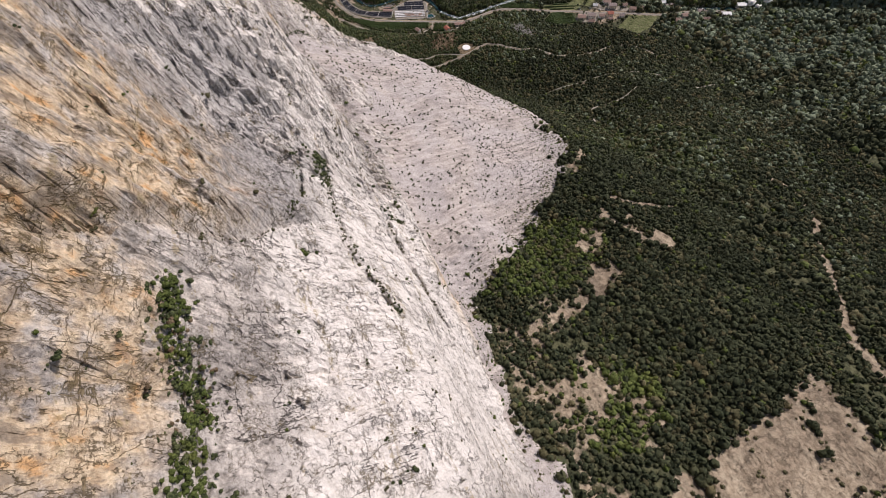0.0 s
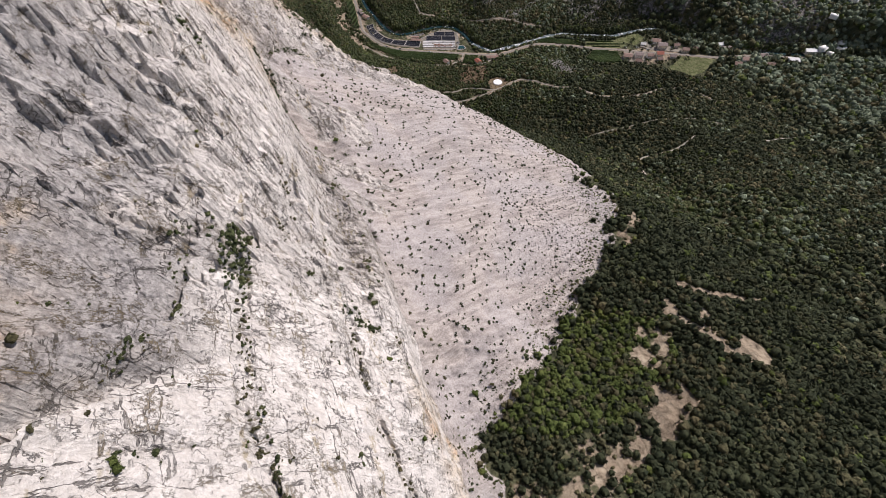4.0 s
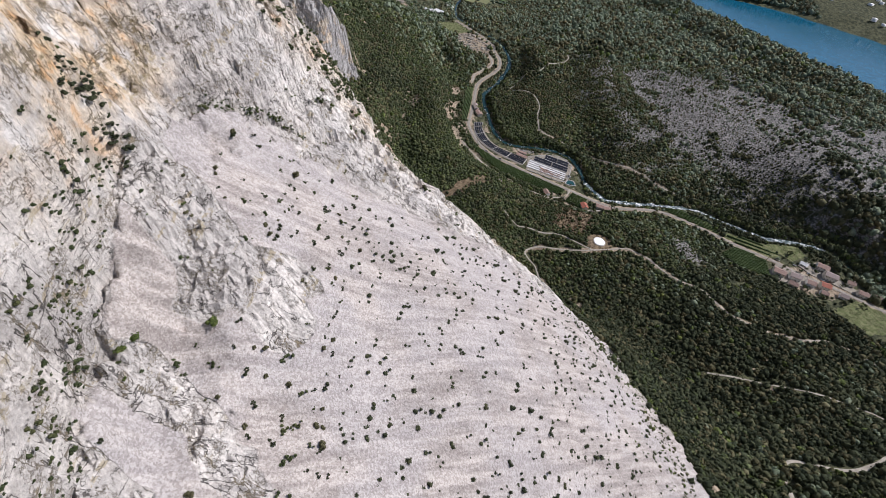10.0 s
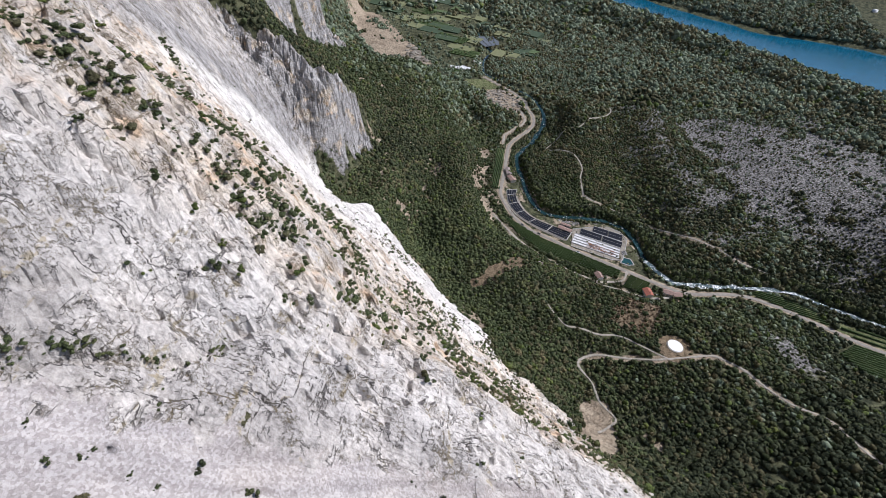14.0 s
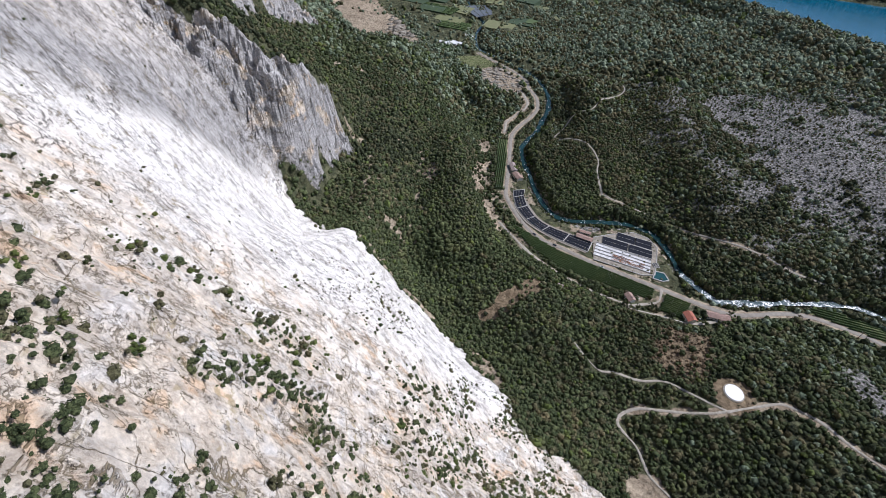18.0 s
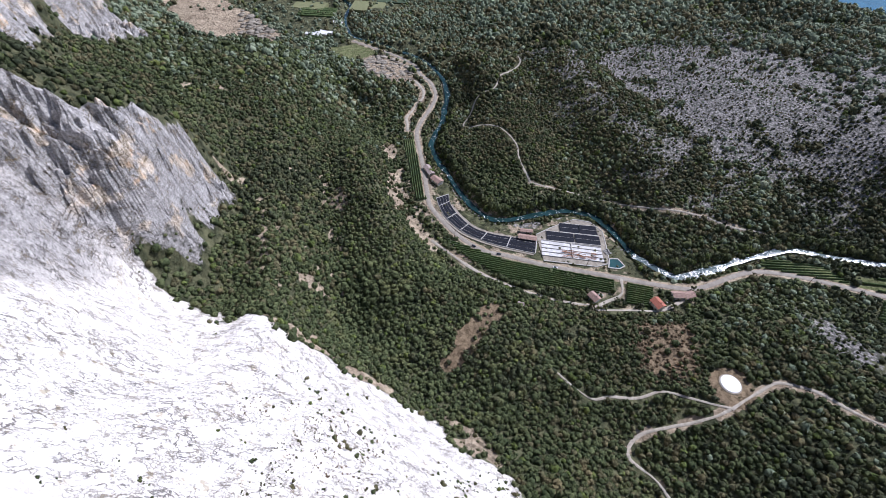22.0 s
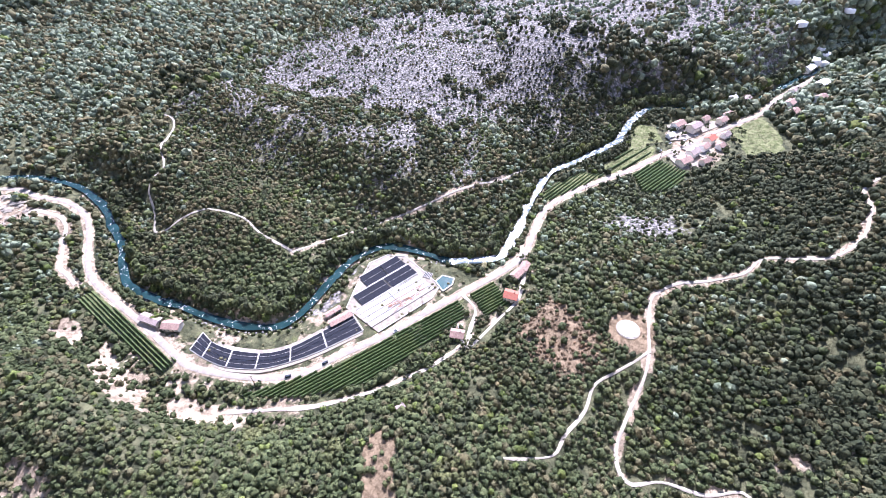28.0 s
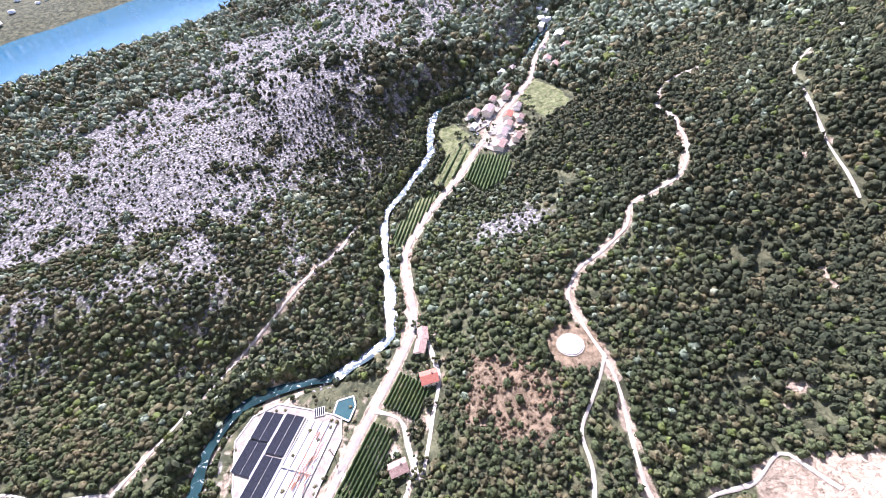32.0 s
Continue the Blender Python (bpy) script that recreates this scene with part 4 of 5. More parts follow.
def clumps(name, x, y, size, tall, mat, shapes, label, category, sink=0.25, seed=0, smooth=False):
    """Many crowns joined into one thing of kind stuff."""
    rng = np.random.default_rng(seed)
    z = height(x, y)
    turn, kind = rng.uniform(0, 6.283, len(x)), rng.integers(0, len(shapes), len(x))
    verts, faces, n = [], [], 0
    for k, (v, f) in enumerate(shapes):
        on = np.nonzero(kind == k)[0]
        if not len(on):
            continue
        c, s_ = np.cos(turn[on])[:, None], np.sin(turn[on])[:, None]
        w, h = size[on][:, None], (size[on] * tall[on])[:, None]
        p = np.stack(((v[:, 0] * c - v[:, 1] * s_) * w + x[on][:, None], (v[:, 0] * s_ + v[:, 1] * c) * w + y[on][:, None], (v[:, 2] - sink) * h + z[on][:, None]), 2)
        verts.append(p.reshape(-1, 3))
        faces.append((f[None] + (np.arange(len(on)) * len(v))[:, None, None] + n).reshape(-1, 3))
        n += len(on) * len(v)
    ob = new(name, mesh_of(name, np.vstack(verts), np.vstack(faces), (mat,), smooth))
    return tagged(ob, label, category, kind="stuff")


def scatter(s0, s1, d0, d1, gap, seed):
    """Jittered spots over a stretch of the plan."""
    rng = np.random.default_rng(seed)
    a, b = np.meshgrid(np.arange(s0, s1, gap), np.arange(d0, d1, gap), indexing="ij")
    a = a.ravel() + rng.uniform(-0.48, 0.48, a.size) * gap
    b = b.ravel() + rng.uniform(-0.48, 0.48, b.size) * gap
    x, y = to_xy(a, b)
    return a, b, x, y, rng.uniform(0, 1, a.size), rng


CLEAR = ((ROAD, 6.5), (RIVER, 5.2), (QUARRY_TRACK, 5), (FARM_LANE, 5), (GARDEN_LANE, 4), (BOULDER_TRACK, 3.0), (BANK_TRACK, 3.2), (PAD_TRACK, 3.6), (PAD_WEST, 2.6), (PAD_SOUTH, 3.4),
         (EAST_TRACK, 3.2), (RIDGE_TRACK, 3.2), (FAR_TRACK, 4.0))


def tree_chance(x, y, s, d):
    """How thick the woods stand, 0 to 1."""
    c = covers(x, y)
    p = 1 - c["rock"]
    p = p * (1 - step(0.35, 0.8, c["pale"])) * (1 - step(0.35, 0.55, c["meadow"]))
    p = p * (1 - 0.60 * step(0.25, 1.0, c["grey"]))
    p = p * (1 - 0.8 * step(0.35, 0.7, c["burnt"]))
    for line, w in CLEAR:
        p = p * step(w * 0.75, w * 1.15, away(x, y, line))
    p = p * (1 - (np.hypot(x - PAD[0], y - PAD[1]) < 15))
    gaps = rough(x, y, 30, 3, 71)
    p = p * (1 - 0.55 * step(0.55, 0.9, gaps))
    farm = soft_inside(x, y, ((-220, -48), (-222, 6), (-150, -4), (-92, 10), (-80, 46), (-45, 54), (-5, 30), (20, 10), (50, 8), (60, 28), (40, 12), (0, -8), (-60, -42), (-120, -62), (-190, -50)), 3)
    p = p * (1 - step(0.4, 0.6, farm))
    village = soft_inside(x, y, ((190, 90), (200, 130), (240, 215), (330, 215), (395, 200), (385, 125), (330, 128), (270, 105)), 6)
    p = p * (1 - 0.9 * step(0.4, 0.6, village))
    p = p * ((y < 905) | (y > far_shore(x) + 25) | (x > 390))
    fields = soft_inside(x, y, ((-1600, 190), (-610, 140), (-565, 190), (-690, 320), (-770, 450), (-1600, 640)), 10)
    p = p * (1 - 0.85 * step(0.4, 0.6, fields) * step(20, 34, away(x, y, RIVER)))
    west = step(1100, 1180, s) * step(-60, 0, d) * (1 - step(330, 400, d))
    p = p * (1 - west * 0.8 * step(-0.1, 0.25, rough(x, y, 90, 2, 77)))
    return p


def wood(s0, s1, d0, d1, gap, shapes, seed, words):
    a, b, x, y, u, rng = scatter(s0, s1, d0, d1, gap, seed)
    ok = u < tree_chance(x, y, a, b)
    a, b, x, y = a[ok], b[ok], x[ok], y[ok]
    size = gap * rng.uniform(0.95, 1.85, len(x)) * (1 + 0.15 * step(500, 800, b)) * np.where(rng.uniform(0, 1, len(x)) < 0.10, 1.35, 1.0) * (1 + 0.2 * rough(x, y, 60, 2, 5))
    size = size * (1 - 0.55 * step(0.3, 0.7, covers(x, y)["grey"]))
    tall = rng.uniform(0.75, 1.35, len(x))
    pines = rough(x, y, 150, 3, 101) + 0.55 * step(140, 200, x) * (1 - step(120, 180, y)) - 0.55 * (1 - step(60, 130, x)) * (y > -300) + 0.35 * rng.normal(0, 1, len(x))
    fresh = (np.exp(-((a - 25) / 40) ** 2 - ((b - 190) / 75) ** 2) + np.exp(-((a + 120) / 30) ** 2 - ((b - 150) / 40) ** 2)) * (rng.uniform(0, 1, len(x)) < 0.8) > 0.3
    fresh = fresh | (rng.uniform(0, 1, len(x)) < 0.05)
    kinds = np.where(fresh, 2, np.where(pines > 0.25, 1, 0))
    kinds = np.where(rng.uniform(0, 1, len(x)) < 0.16 + 0.16 * rough(x, y, 70, 2, 33) + 0.2 * (y > 30 + 0.25 * np.abs(x)) * (x < 120), 3, kinds)
    # with distance more broadleaf and pine crowns take the haze-paled leaf colour
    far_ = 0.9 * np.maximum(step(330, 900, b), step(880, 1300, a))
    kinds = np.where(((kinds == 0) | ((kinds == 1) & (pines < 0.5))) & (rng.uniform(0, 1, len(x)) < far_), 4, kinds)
    for k, (mat, kind) in enumerate(((LEAF, "broadleaf"), (PINE, "dark pine"), (FRESH, "fresh green"), (SCRUB, "dry olive"), (HAZE_LEAF, "haze-tinted grey-green"))):
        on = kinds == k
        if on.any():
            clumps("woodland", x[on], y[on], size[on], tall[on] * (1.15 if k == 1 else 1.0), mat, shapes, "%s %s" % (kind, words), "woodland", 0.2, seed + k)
    return len(x)


wood(-330, 980, 60, 420, 3.35, FAR_CROWNS, 1, "woods on the slope below the rock face")
wood(-330, 1080, 420, 760, 3.8, MID_CROWNS, 2, "woods round the valley floor")
wood(-700, -330, 100, 900, 8.0, MID_CROWNS, 3, "woods on the far side of the slope")
wood(980, 1700, -60, 420, 5.0, MID_CROWNS, 4, "woods towards the gravel works")
wood(-330, 1080, 760, 1300, 6.6, MID_CROWNS, 5, "woods on the hills before the lake")
wood(-330, 1100, 1300, 1720, 9.0, MID_CROWNS, 10, "woods on hills beyond the boulder field")
wood(1080, 2100, 420, 1300, 7.5, MID_CROWNS, 6, "woods on the distant hills")
wood(1600, 2500, -250, 800, 11.0, MID_CROWNS, 9, "groves on the distant valley floor")
wood(1060, 1600, -300, -60, 7.0, MID_CROWNS, 8, "woods on the slope behind the cliffs")
wood(630, 980, -170, 60, 3.8, MID_CROWNS, 7, "scrub on the ledges above the cliff")

# low scrub on stony and brown ground
a, b, x, y, u, rng = scatter(-330, 980, 60, 700, 5.0, 11)
c_ = covers(x, y)
open_ground = (c_["pale"] > 0.3) & (c_["pale"] < 0.8) & (c_["rock"] < 0.3)
for line, w in CLEAR:
    open_ground &= away(x, y, line) > w * 0.9
russet = soft_inside(x, y, BROWN, 14) > 0.4
on = open_ground & (u < 0.42) & ~russet
clumps("low_scrub", x[on], y[on], rng.uniform(1.6, 3.6, on.sum()), rng.uniform(0.6, 0.95, on.sum()), SCRUB, FAR_CROWNS, "dry low scrub on pale stony ground", "scrub", 0.2, 12)
a, b, x, y, u, rng = scatter(530, 680, 350, 450, 3.0, 13)
on = (soft_inside(x, y, BROWN, 14) > 0.45) & (u < 0.75)
clumps("low_scrub", x[on], y[on], rng.uniform(1.4, 3.4, on.sum()), rng.uniform(0.6, 1.1, on.sum()), RUSSET, FAR_CROWNS, "russet dry scrub on a burnt hill", "scrub", 0.2, 14)

# boulders of the old rockfall
a, b, x, y, u, rng = scatter(500, 1130, 490, 1380, 4.0, 15)
c_ = covers(x, y)
on = (c_["grey"] > 0.3) & (u < 0.85 * c_["grey"])
clumps("boulder_field", x[on], y[on], rng.uniform(0.7, 2.6, on.sum()) * rng.uniform(0.6, 1.3, on.sum()), rng.uniform(0.5, 0.9, on.sum()), STONE, ROCKS, "grey limestone boulders of an old rockfall", "boulders", 0.35, 16)
a, b, x, y, u, rng = scatter(600, 1000, 250, 760, 2.6, 17)
w_ = away(x, y, RIVER)
on = (w_ > 3.0) & (w_ < 9) & (u < 0.22 + 0.3 * (rough(x, y, 40, 2, 8) > 0.2))
clumps("river_stones", x[on], y[on], rng.uniform(0.8, 3.2, on.sum()), rng.uniform(0.5, 0.9, on.sum()), STONE, ROCKS, "pale boulders along the river bed", "boulders", 0.3, 18)
a, b, x, y, u, rng = scatter(20, 190, 120, 330, 2.4, 19)
on = (covers(x, y)["scree"] > 0.5) & (u < 0.6 * step(0.0, 70.0, b - 150 - 0.25 * (a - 60)))
clumps("scree_blocks", x[on], y[on], rng.uniform(0.5, 1.9, on.sum()), rng.uniform(0.5, 0.9, on.sum()), STONE, ROCKS, "loose pale blocks at the foot of the scree", "stones", 0.3, 20)


# ---------------------------------------------------------------- shrubs on the rock
def shrub_mesh(name, seed, mat):
    """A low evergreen bush of many leafy tufts."""
    rng = np.random.default_rng(seed)
    verts, faces, n = [], [], 0
    for k in range(8):
        v, f = NEAR_CROWNS[rng.integers(0, 5)]
        r = rng.uniform(0.3, 0.6)
        c = np.array((*rng.normal(0, 0.27, 2), abs(rng.normal(0.08, 0.14))))
        verts.append(v * r * rng.uniform(0.8, 1.2, 3) + c)
        faces.append(f + n)
        n += len(v)
    return mesh_of(name, np.vstack(verts), np.vstack(faces), (mat,))


def stem_mesh():
    bm = bmesh.new()
    for k in range(4):
        a = k * 1.6
        bmesh.ops.create_cone(bm, cap_ends=True, segments=5, radius1=0.05, radius2=0.02, depth=0.6,
                              matrix=Matrix.Translation((0.06 * math.cos(a), 0.06 * math.sin(a), 0.1)) @ Euler((0.35 * math.sin(a), 0.35 * math.cos(a), 0)).to_matrix().to_4x4())
    me = bpy.data.meshes.new("stem")
    bm.to_mesh(me)
    bm.free()
    me.materials.append(BARK)
    return me


def bunch(seed, n):
    """Several small crowns grown together, about 1 m across."""
    rng = np.random.default_rng(seed)
    verts, faces, m = [], [], 0
    for k in range(n):
        v, f = FAR_CROWNS[rng.integers(0, 5)]
        verts.append(v * rng.uniform(0.3, 0.7) * np.array((1, 1, 0.8)) + (*rng.normal(0, 0.3, 2), 0.0))
        faces.append(f + m)
        m += len(v)
    return np.vstack(verts), np.vstack(faces)


BUNCHES = [bunch(90 + k, 2 + k % 3) for k in range(7)]
SHRUBS = [shrub_mesh("foliage", 50 + k, m) for k, m in enumerate((LEAF, PINE, LEAF, SCRUB, FRESH))]
STEM = stem_mesh()


def shrub(x, y, size, kind, label, group):
    ob = thing("shrub", label, "shrub", group, (x, y, at_ground(x, y) - 0.1 * size), random.uniform(0, 360))
    part("foliage", SHRUBS[kind], None, ob)
    part("stem", STEM, None, ob)
    ob.scale = (size, size, size * random.uniform(0.75, 1.05))


a, b, x, y, u, rng = scatter(20, 320, 80, 320, 4.6, 31)
c_ = covers(x, y)
on = np.nonzero((c_["scree"] > 0.6) & (u < 0.46 + 0.25 * rough(x, y, 40, 2, 3) + 0.25 * step(0.1, 0.5, rough(a, b * 0.25, 16, 2, 4))))[0]
on = on[np.argsort(b[on])]
for k in on[:280]:
    shrub(x[k], y[k], rng.uniform(0.9, 2.3) * (1.5 if rng.uniform() < 0.06 else 1), int(rng.choice((0, 1, 1, 2, 3))), "small dark evergreen shrub on bare pale scree", "shrubs on the scree")
rest = on[280:]
clumps("scree_shrubs", x[rest], y[rest], rng.uniform(1.4, 3.8, len(rest)), rng.uniform(0.7, 1.0, len(rest)), PINE, BUNCHES, "small dark shrubs dotting the scree", "shrubs", 0.2, 32)

# tufts along cracks and ledges of the face
a, b, x, y, u, rng = scatter(-190, 690, -70, 320, 2.4, 33)
c_ = covers(x, y)
rock = (c_["rock"] > 0.7) & (c_["scree"] < 0.4)
crack = np.abs(rough(a, b * 0.35, 26, 2, 61))
slope_wood = step(348, 368, a) * (1 - step(455, 510, a - 0.35 * (b - 90))) * step(-25, 10, b) * (0.09 + step(-0.05, 0.4, rough(x, y, 20, 3, 64)))
slope_wood = np.maximum(slope_wood, np.exp(-((b - 150 + 0.3 * (a - 540)) / 24) ** 2) * step(440, 470, a) * (1 - step(575, 600, a)) * step(-0.2, 0.3, rough(x, y, 24, 3, 65)))
lower_scree = step(-55, 0, b - np.interp(a, EDGE_S, EDGE_D)) * (1 - step(330, 345, a))
rock = rock | ((c_["scree"] > 0.4) & (lower_scree > 0.02))
chance = 0.26 * (crack < 0.035) + 0.75 * slope_wood + 0.014 + 0.7 * lower_scree * (c_["scree"] > 0.4) + 0.2 * step(30, 60, a) * (1 - step(250, 300, a)) * (np.abs(b - 74) < 5)
chance = chance * (1 - 0.8 * step(520, 560, a) * (1 - step(675, 690, a)))
on = rock & (u < chance)
size = 0.7 + rng.gamma(1.6, 0.7, on.sum())
size = np.minimum(size * (1 + 0.7 * slope_wood[on]), 4.6)
kind = rng.uniform(0, 1, on.sum())
for lo, hi, mat, words in ((0, 0.4, LEAF, "green shrubs rooted in cracks of the rock"), (0.4, 0.6, FRESH, "bright green shrubs on rock ledges"), (0.6, 1.0, SCRUB, "dry grass tufts on rock ledges")):
    q = (kind >= lo) & (kind < hi)
    clumps("ledge_shrubs", x[on][q], y[on][q], size[q], rng.uniform(0.6, 1.0, q.sum()), mat, BUNCHES, words, "shrubs", 0.2, 34)
for line, n, r, mat in ((((-27, -37), (-51, -41), (-71, -41), (-87, -41), (-95, -37)), 260, 2.8, FRESH), (((-27, -37), (-51, -41), (-71, -41), (-87, -41), (-95, -37)), 160, 4.4, LEAF), (((-40, -39), (-71, -41)), 26, 5.0, RUSSET), (((239, 63), (214, 65), (197, 68), (177, 73), (163, 77), (148, 81), (134, 85)), 240, 1.6, LEAF),
                        (((285, 68), (298, 77), (305, 83), (312, 89), (319, 101), (330, 107)), 150, 1.2, LEAF), (((241, 63), (249, 61)), 60, 4.0, PINE),
                        (((88, 35), (60, 30), (19, 24), (-12, 27), (-37, 28)), 90, 1.6, SCRUB), (((88, 36), (40, 27), (-37, 29)), 45, 1.4, LEAF), (((56, 59), (6, 56), (-36, 58)), 50, 1.4, SCRUB),
                        (((83, 22), (48, 14)), 40, 1.6, LEAF), (((86, 33), (75, 31), (64, 28)), 110, 3.6, LEAF), (((80, 50), (78, 51)), 14, 1.2, LEAF), (((99, 46), (97, 46)), 14, 1.2, SCRUB),
                        (((64, 60), (56, 68)), 40, 2.0, LEAF), (((150, 42), (153, 42)), 34, 2.4, LEAF), (((200, 49), (201, 49)), 9, 1.0, LEAF), (((123, 54), (106, 51)), 22, 1.2, SCRUB),
                        (((27, 4), (38, 11)), 22, 1.4, LEAF), (((415, 106), (424, 112), (426, 121), (415, 127), (416, 133)), 150, 5, LEAF), (((392, 143), (399, 153), (406, 167), (410, 187)), 90, 4, LEAF), (((389, 84), (403, 86), (401, 95), (388, 100), (381, 90)), 110, 7, LEAF),
                        (((363, 103), (369, 110), (373, 118)), 70, 2.5, LEAF), (((360, 48), (373, 63), (374, 88), (374, 100), (385, 111), (395, 130), (408, 138)), 240, 7, LEAF), (((479, 35), (495, 20)), 50, 4, LEAF), (((557, 108), (547, 140), (523, 132), (519, 147), (557, 161)), 190, 9, RUSSET), (((493, 108), (534, 127), (547, 141)), 120, 7, SCRUB), (((-20, -47), (2, -16), (27, 4)), 14, 1.6, SCRUB)):
    p = smooth_line(line, 1.0)
    p = p[rng.integers(0, len(p), n)] + rng.normal(0, r * 0.5, (n, 2))
    x, y = to_xy(p[:, 0], p[:, 1])
    clumps("ledge_shrubs", x, y, rng.uniform(0.7, 1.5, n) * (1.0 if line[0][0] > 485 else min(2.4, 1.0 + 0.5 * r)), rng.uniform(0.7, 1.1, n), mat, BUNCHES, "dense green bushes along a ledge of the wall", "shrubs", 0.2, 35)

# larger bushes that stand singly on the slope between scree and slab
a, b, x, y, u, rng = scatter(345, 500, 15, 200, 7.0, 71)
c_ = covers(x, y)
on = np.nonzero((c_["rock"] > 0.7) & (u < 0.85 * (1 - step(430, 490, a - 0.3 * (b - 90))) * step(-0.15, 0.35, rough(x, y, 26, 2, 66)) + 0.05))[0]
on = on[rng.permutation(len(on))[:120]]
for k in on:
    shrub(x[k], y[k], rng.uniform(1.6, 3.6), int(rng.choice((0, 2, 3, 4))), "rounded green bush rooted in pale rock", "bushes on the rock slope")


# ---------------------------------------------------------------- fish farm
def between(p, q, t):
    return np.asarray(p) * (1 - t) + np.asarray(q) * t


def net_panel(a, b, c, d, z):
    """A stretched dark net over a basin, sagging a little; corners in order."""
    n = 7
    bm = bmesh.new()
    grid = []
    for i in range(n):
        row = []
        for j in range(4):
            u, v = i / (n - 1), j / 3
            x, y = between(between(a, b, u), between(d, c, u), v)
            row.append(bm.verts.new((x, y, z - 0.35 * math.sin(math.pi * u) * math.sin(math.pi * v))))
        grid.append(row)
    for i in range(n - 1):
        for j in range(3):
            bm.faces.new((grid[i][j], grid[i + 1][j], grid[i + 1][j + 1], grid[i][j + 1]))
    top = bm.faces[:]
    r = bmesh.ops.extrude_face_region(bm, geom=top)
    bmesh.ops.translate(bm, verts=[v for v in r["geom"] if isinstance(v, bmesh.types.BMVert)], vec=(0, 0, 0.06))
    bmesh.ops.recalc_face_normals(bm, faces=bm.faces[:])
    return bm


def bar(a, b, z, w, h):
    """A straight kerb or beam from a to b."""
    a, b = np.asarray(a, float), np.asarray(b, float)
    t = (b - a) / np.linalg.norm(b - a)
    s = np.array((-t[1], t[0])) * w / 2
    return slab([tuple(a - s), tuple(b - s), tuple(b + s), tuple(a + s)], z - h, z)


farm = thing("fish_farm_basins", "long curved concrete fish basins under dark nets", "fish farm", at=(0, 0, 0.45))
OUTER = smooth_line(((-195, -14), (-186, -24), (-172, -32), (-160, -36), (-146, -39), (-130, -37), (-112, -29), (-84, -13)), 1.0)
MIDDLE = smooth_line(((-198, -21), (-187, -31), (-173, -39), (-160, -43), (-146, -45), (-130, -44), (-111, -36), (-80, -21)), 1.0)
INNER = smooth_line(((-201, -28), (-189, -37), (-175, -45), (-161, -49), (-147, -51), (-131, -49), (-109, -43), (-76, -29)), 1.0)


def on(line, u):
    return line[min(len(line) - 1, int(u * (len(line) - 1)))]


CUTS = (0.0, 0.10, 0.26, 0.42, 0.60, 0.80, 1.0)
part("base_slab", slab([tuple(on(OUTER, k / 30) + (0, 3.6)) for k in range(31)] + [tuple(on(INNER, k / 30) + (0, -3.0)) for k in range(30, -1, -1)], -1.0, 0.5), DUST, farm, "pale dusty concrete slab")
for first, second in ((OUTER, MIDDLE), (MIDDLE, INNER)):
    for u0, u1 in zip(CUTS, CUTS[1:]):
        steps = 3 if u1 - u0 > 0.12 else 2
        for k in range(steps):
            a0, a1 = u0 + 0.004 + (u1 - u0 - 0.008) * k / steps, u0 + 0.004 + (u1 - u0 - 0.008) * (k + 1) / steps
            p = [between(on(first, a0), on(second, a0), 0.03), between(on(first, a1), on(second, a1), 0.03), between(on(first, a1), on(second, a1), 0.95), between(on(first, a0), on(second, a0), 0.95)]
            panel = part("net", net_panel(*p, 1.5), NET, farm, "dark stretched net")
            part("wire", bar(between(p[0], p[3], 0.5), between(p[1], p[2], 0.5), 1.62, 0.12, 0.1), CONCRETE, panel, "thin pale wire")
    for k in range(40):
        p, q = on(second if first is OUTER else second, k / 40), on(second, (k + 1) / 40)
        part("kerb", bar(p, q, 1.1, 0.7, 0.8), CONCRETE, farm)
for k in range(40):
    part("kerb", bar(on(OUTER, k / 40), on(OUTER, (k + 1) / 40), 1.1, 0.8, 0.8), CONCRETE, farm)
for u in CUTS:
    part("footbridge", bar(on(OUTER, u), on(INNER, u), 1.6, 0.9, 0.3), CONCRETE, farm, "narrow concrete footbridge")

upper = thing("fish_farm_yard", "fish farm yard with netted and empty concrete raceways", "fish farm", at=(0, 0, 0.95))
YARD = ((-89, -6), (-82, 14), (-70, 40), (-55, 47), (-39, 43), (-27, 26), (-14, 6), (-22, -6), (-65, -32))
part("yard_slab", slab(YARD, -1.0, 0.45), DUST, upper, "pale gravel yard")
for a, b, c, d in (((-47.5, 44), (-39.5, 33), (-72, 13), (-79, 24)), ((-38, 32.5), (-31, 22), (-76, -6), (-83.5, 5))):
    for t0, t1 in ((0.0, 0.46), (0.49, 1.0)):
        for h0, h1 in ((0.02, 0.98),):
            e, f = between(a, b, h0), between(a, b, h1)
            g, h = between(d, c, h0), between(d, c, h1)
            p = (between(e, g, t0), between(e, g, t1), between(f, h, t1), between(f, h, t0))
            panel = part("net", net_panel(*p, 1.5), NET, upper, "dark stretched net")
            part("wire", bar(between(p[0], p[3], 0.5), between(p[1], p[2], 0.5), 1.62, 0.14, 0.1), CONCRETE, panel, "thin pale wire")
    part("raceway_wall", bar(a, d, 1.4, 0.8, 1.0), CONCRETE, upper)
    part("raceway_wall", bar(b, c, 1.4, 0.8, 1.0), CONCRETE, upper)
A, B, C, D = (-30, 20), (-19, 4), (-70, -27), (-81, -9)
part("raceway_floor", slab((A, B, C, D), 0.4, 0.62), BASIN, upper, "bare pale raceway floor")
for k in range(5):
    part("raceway_wall", bar(between(A, B, k / 4), between(D, C, k / 4), 1.3, 0.5, 0.9), CONCRETE, upper)
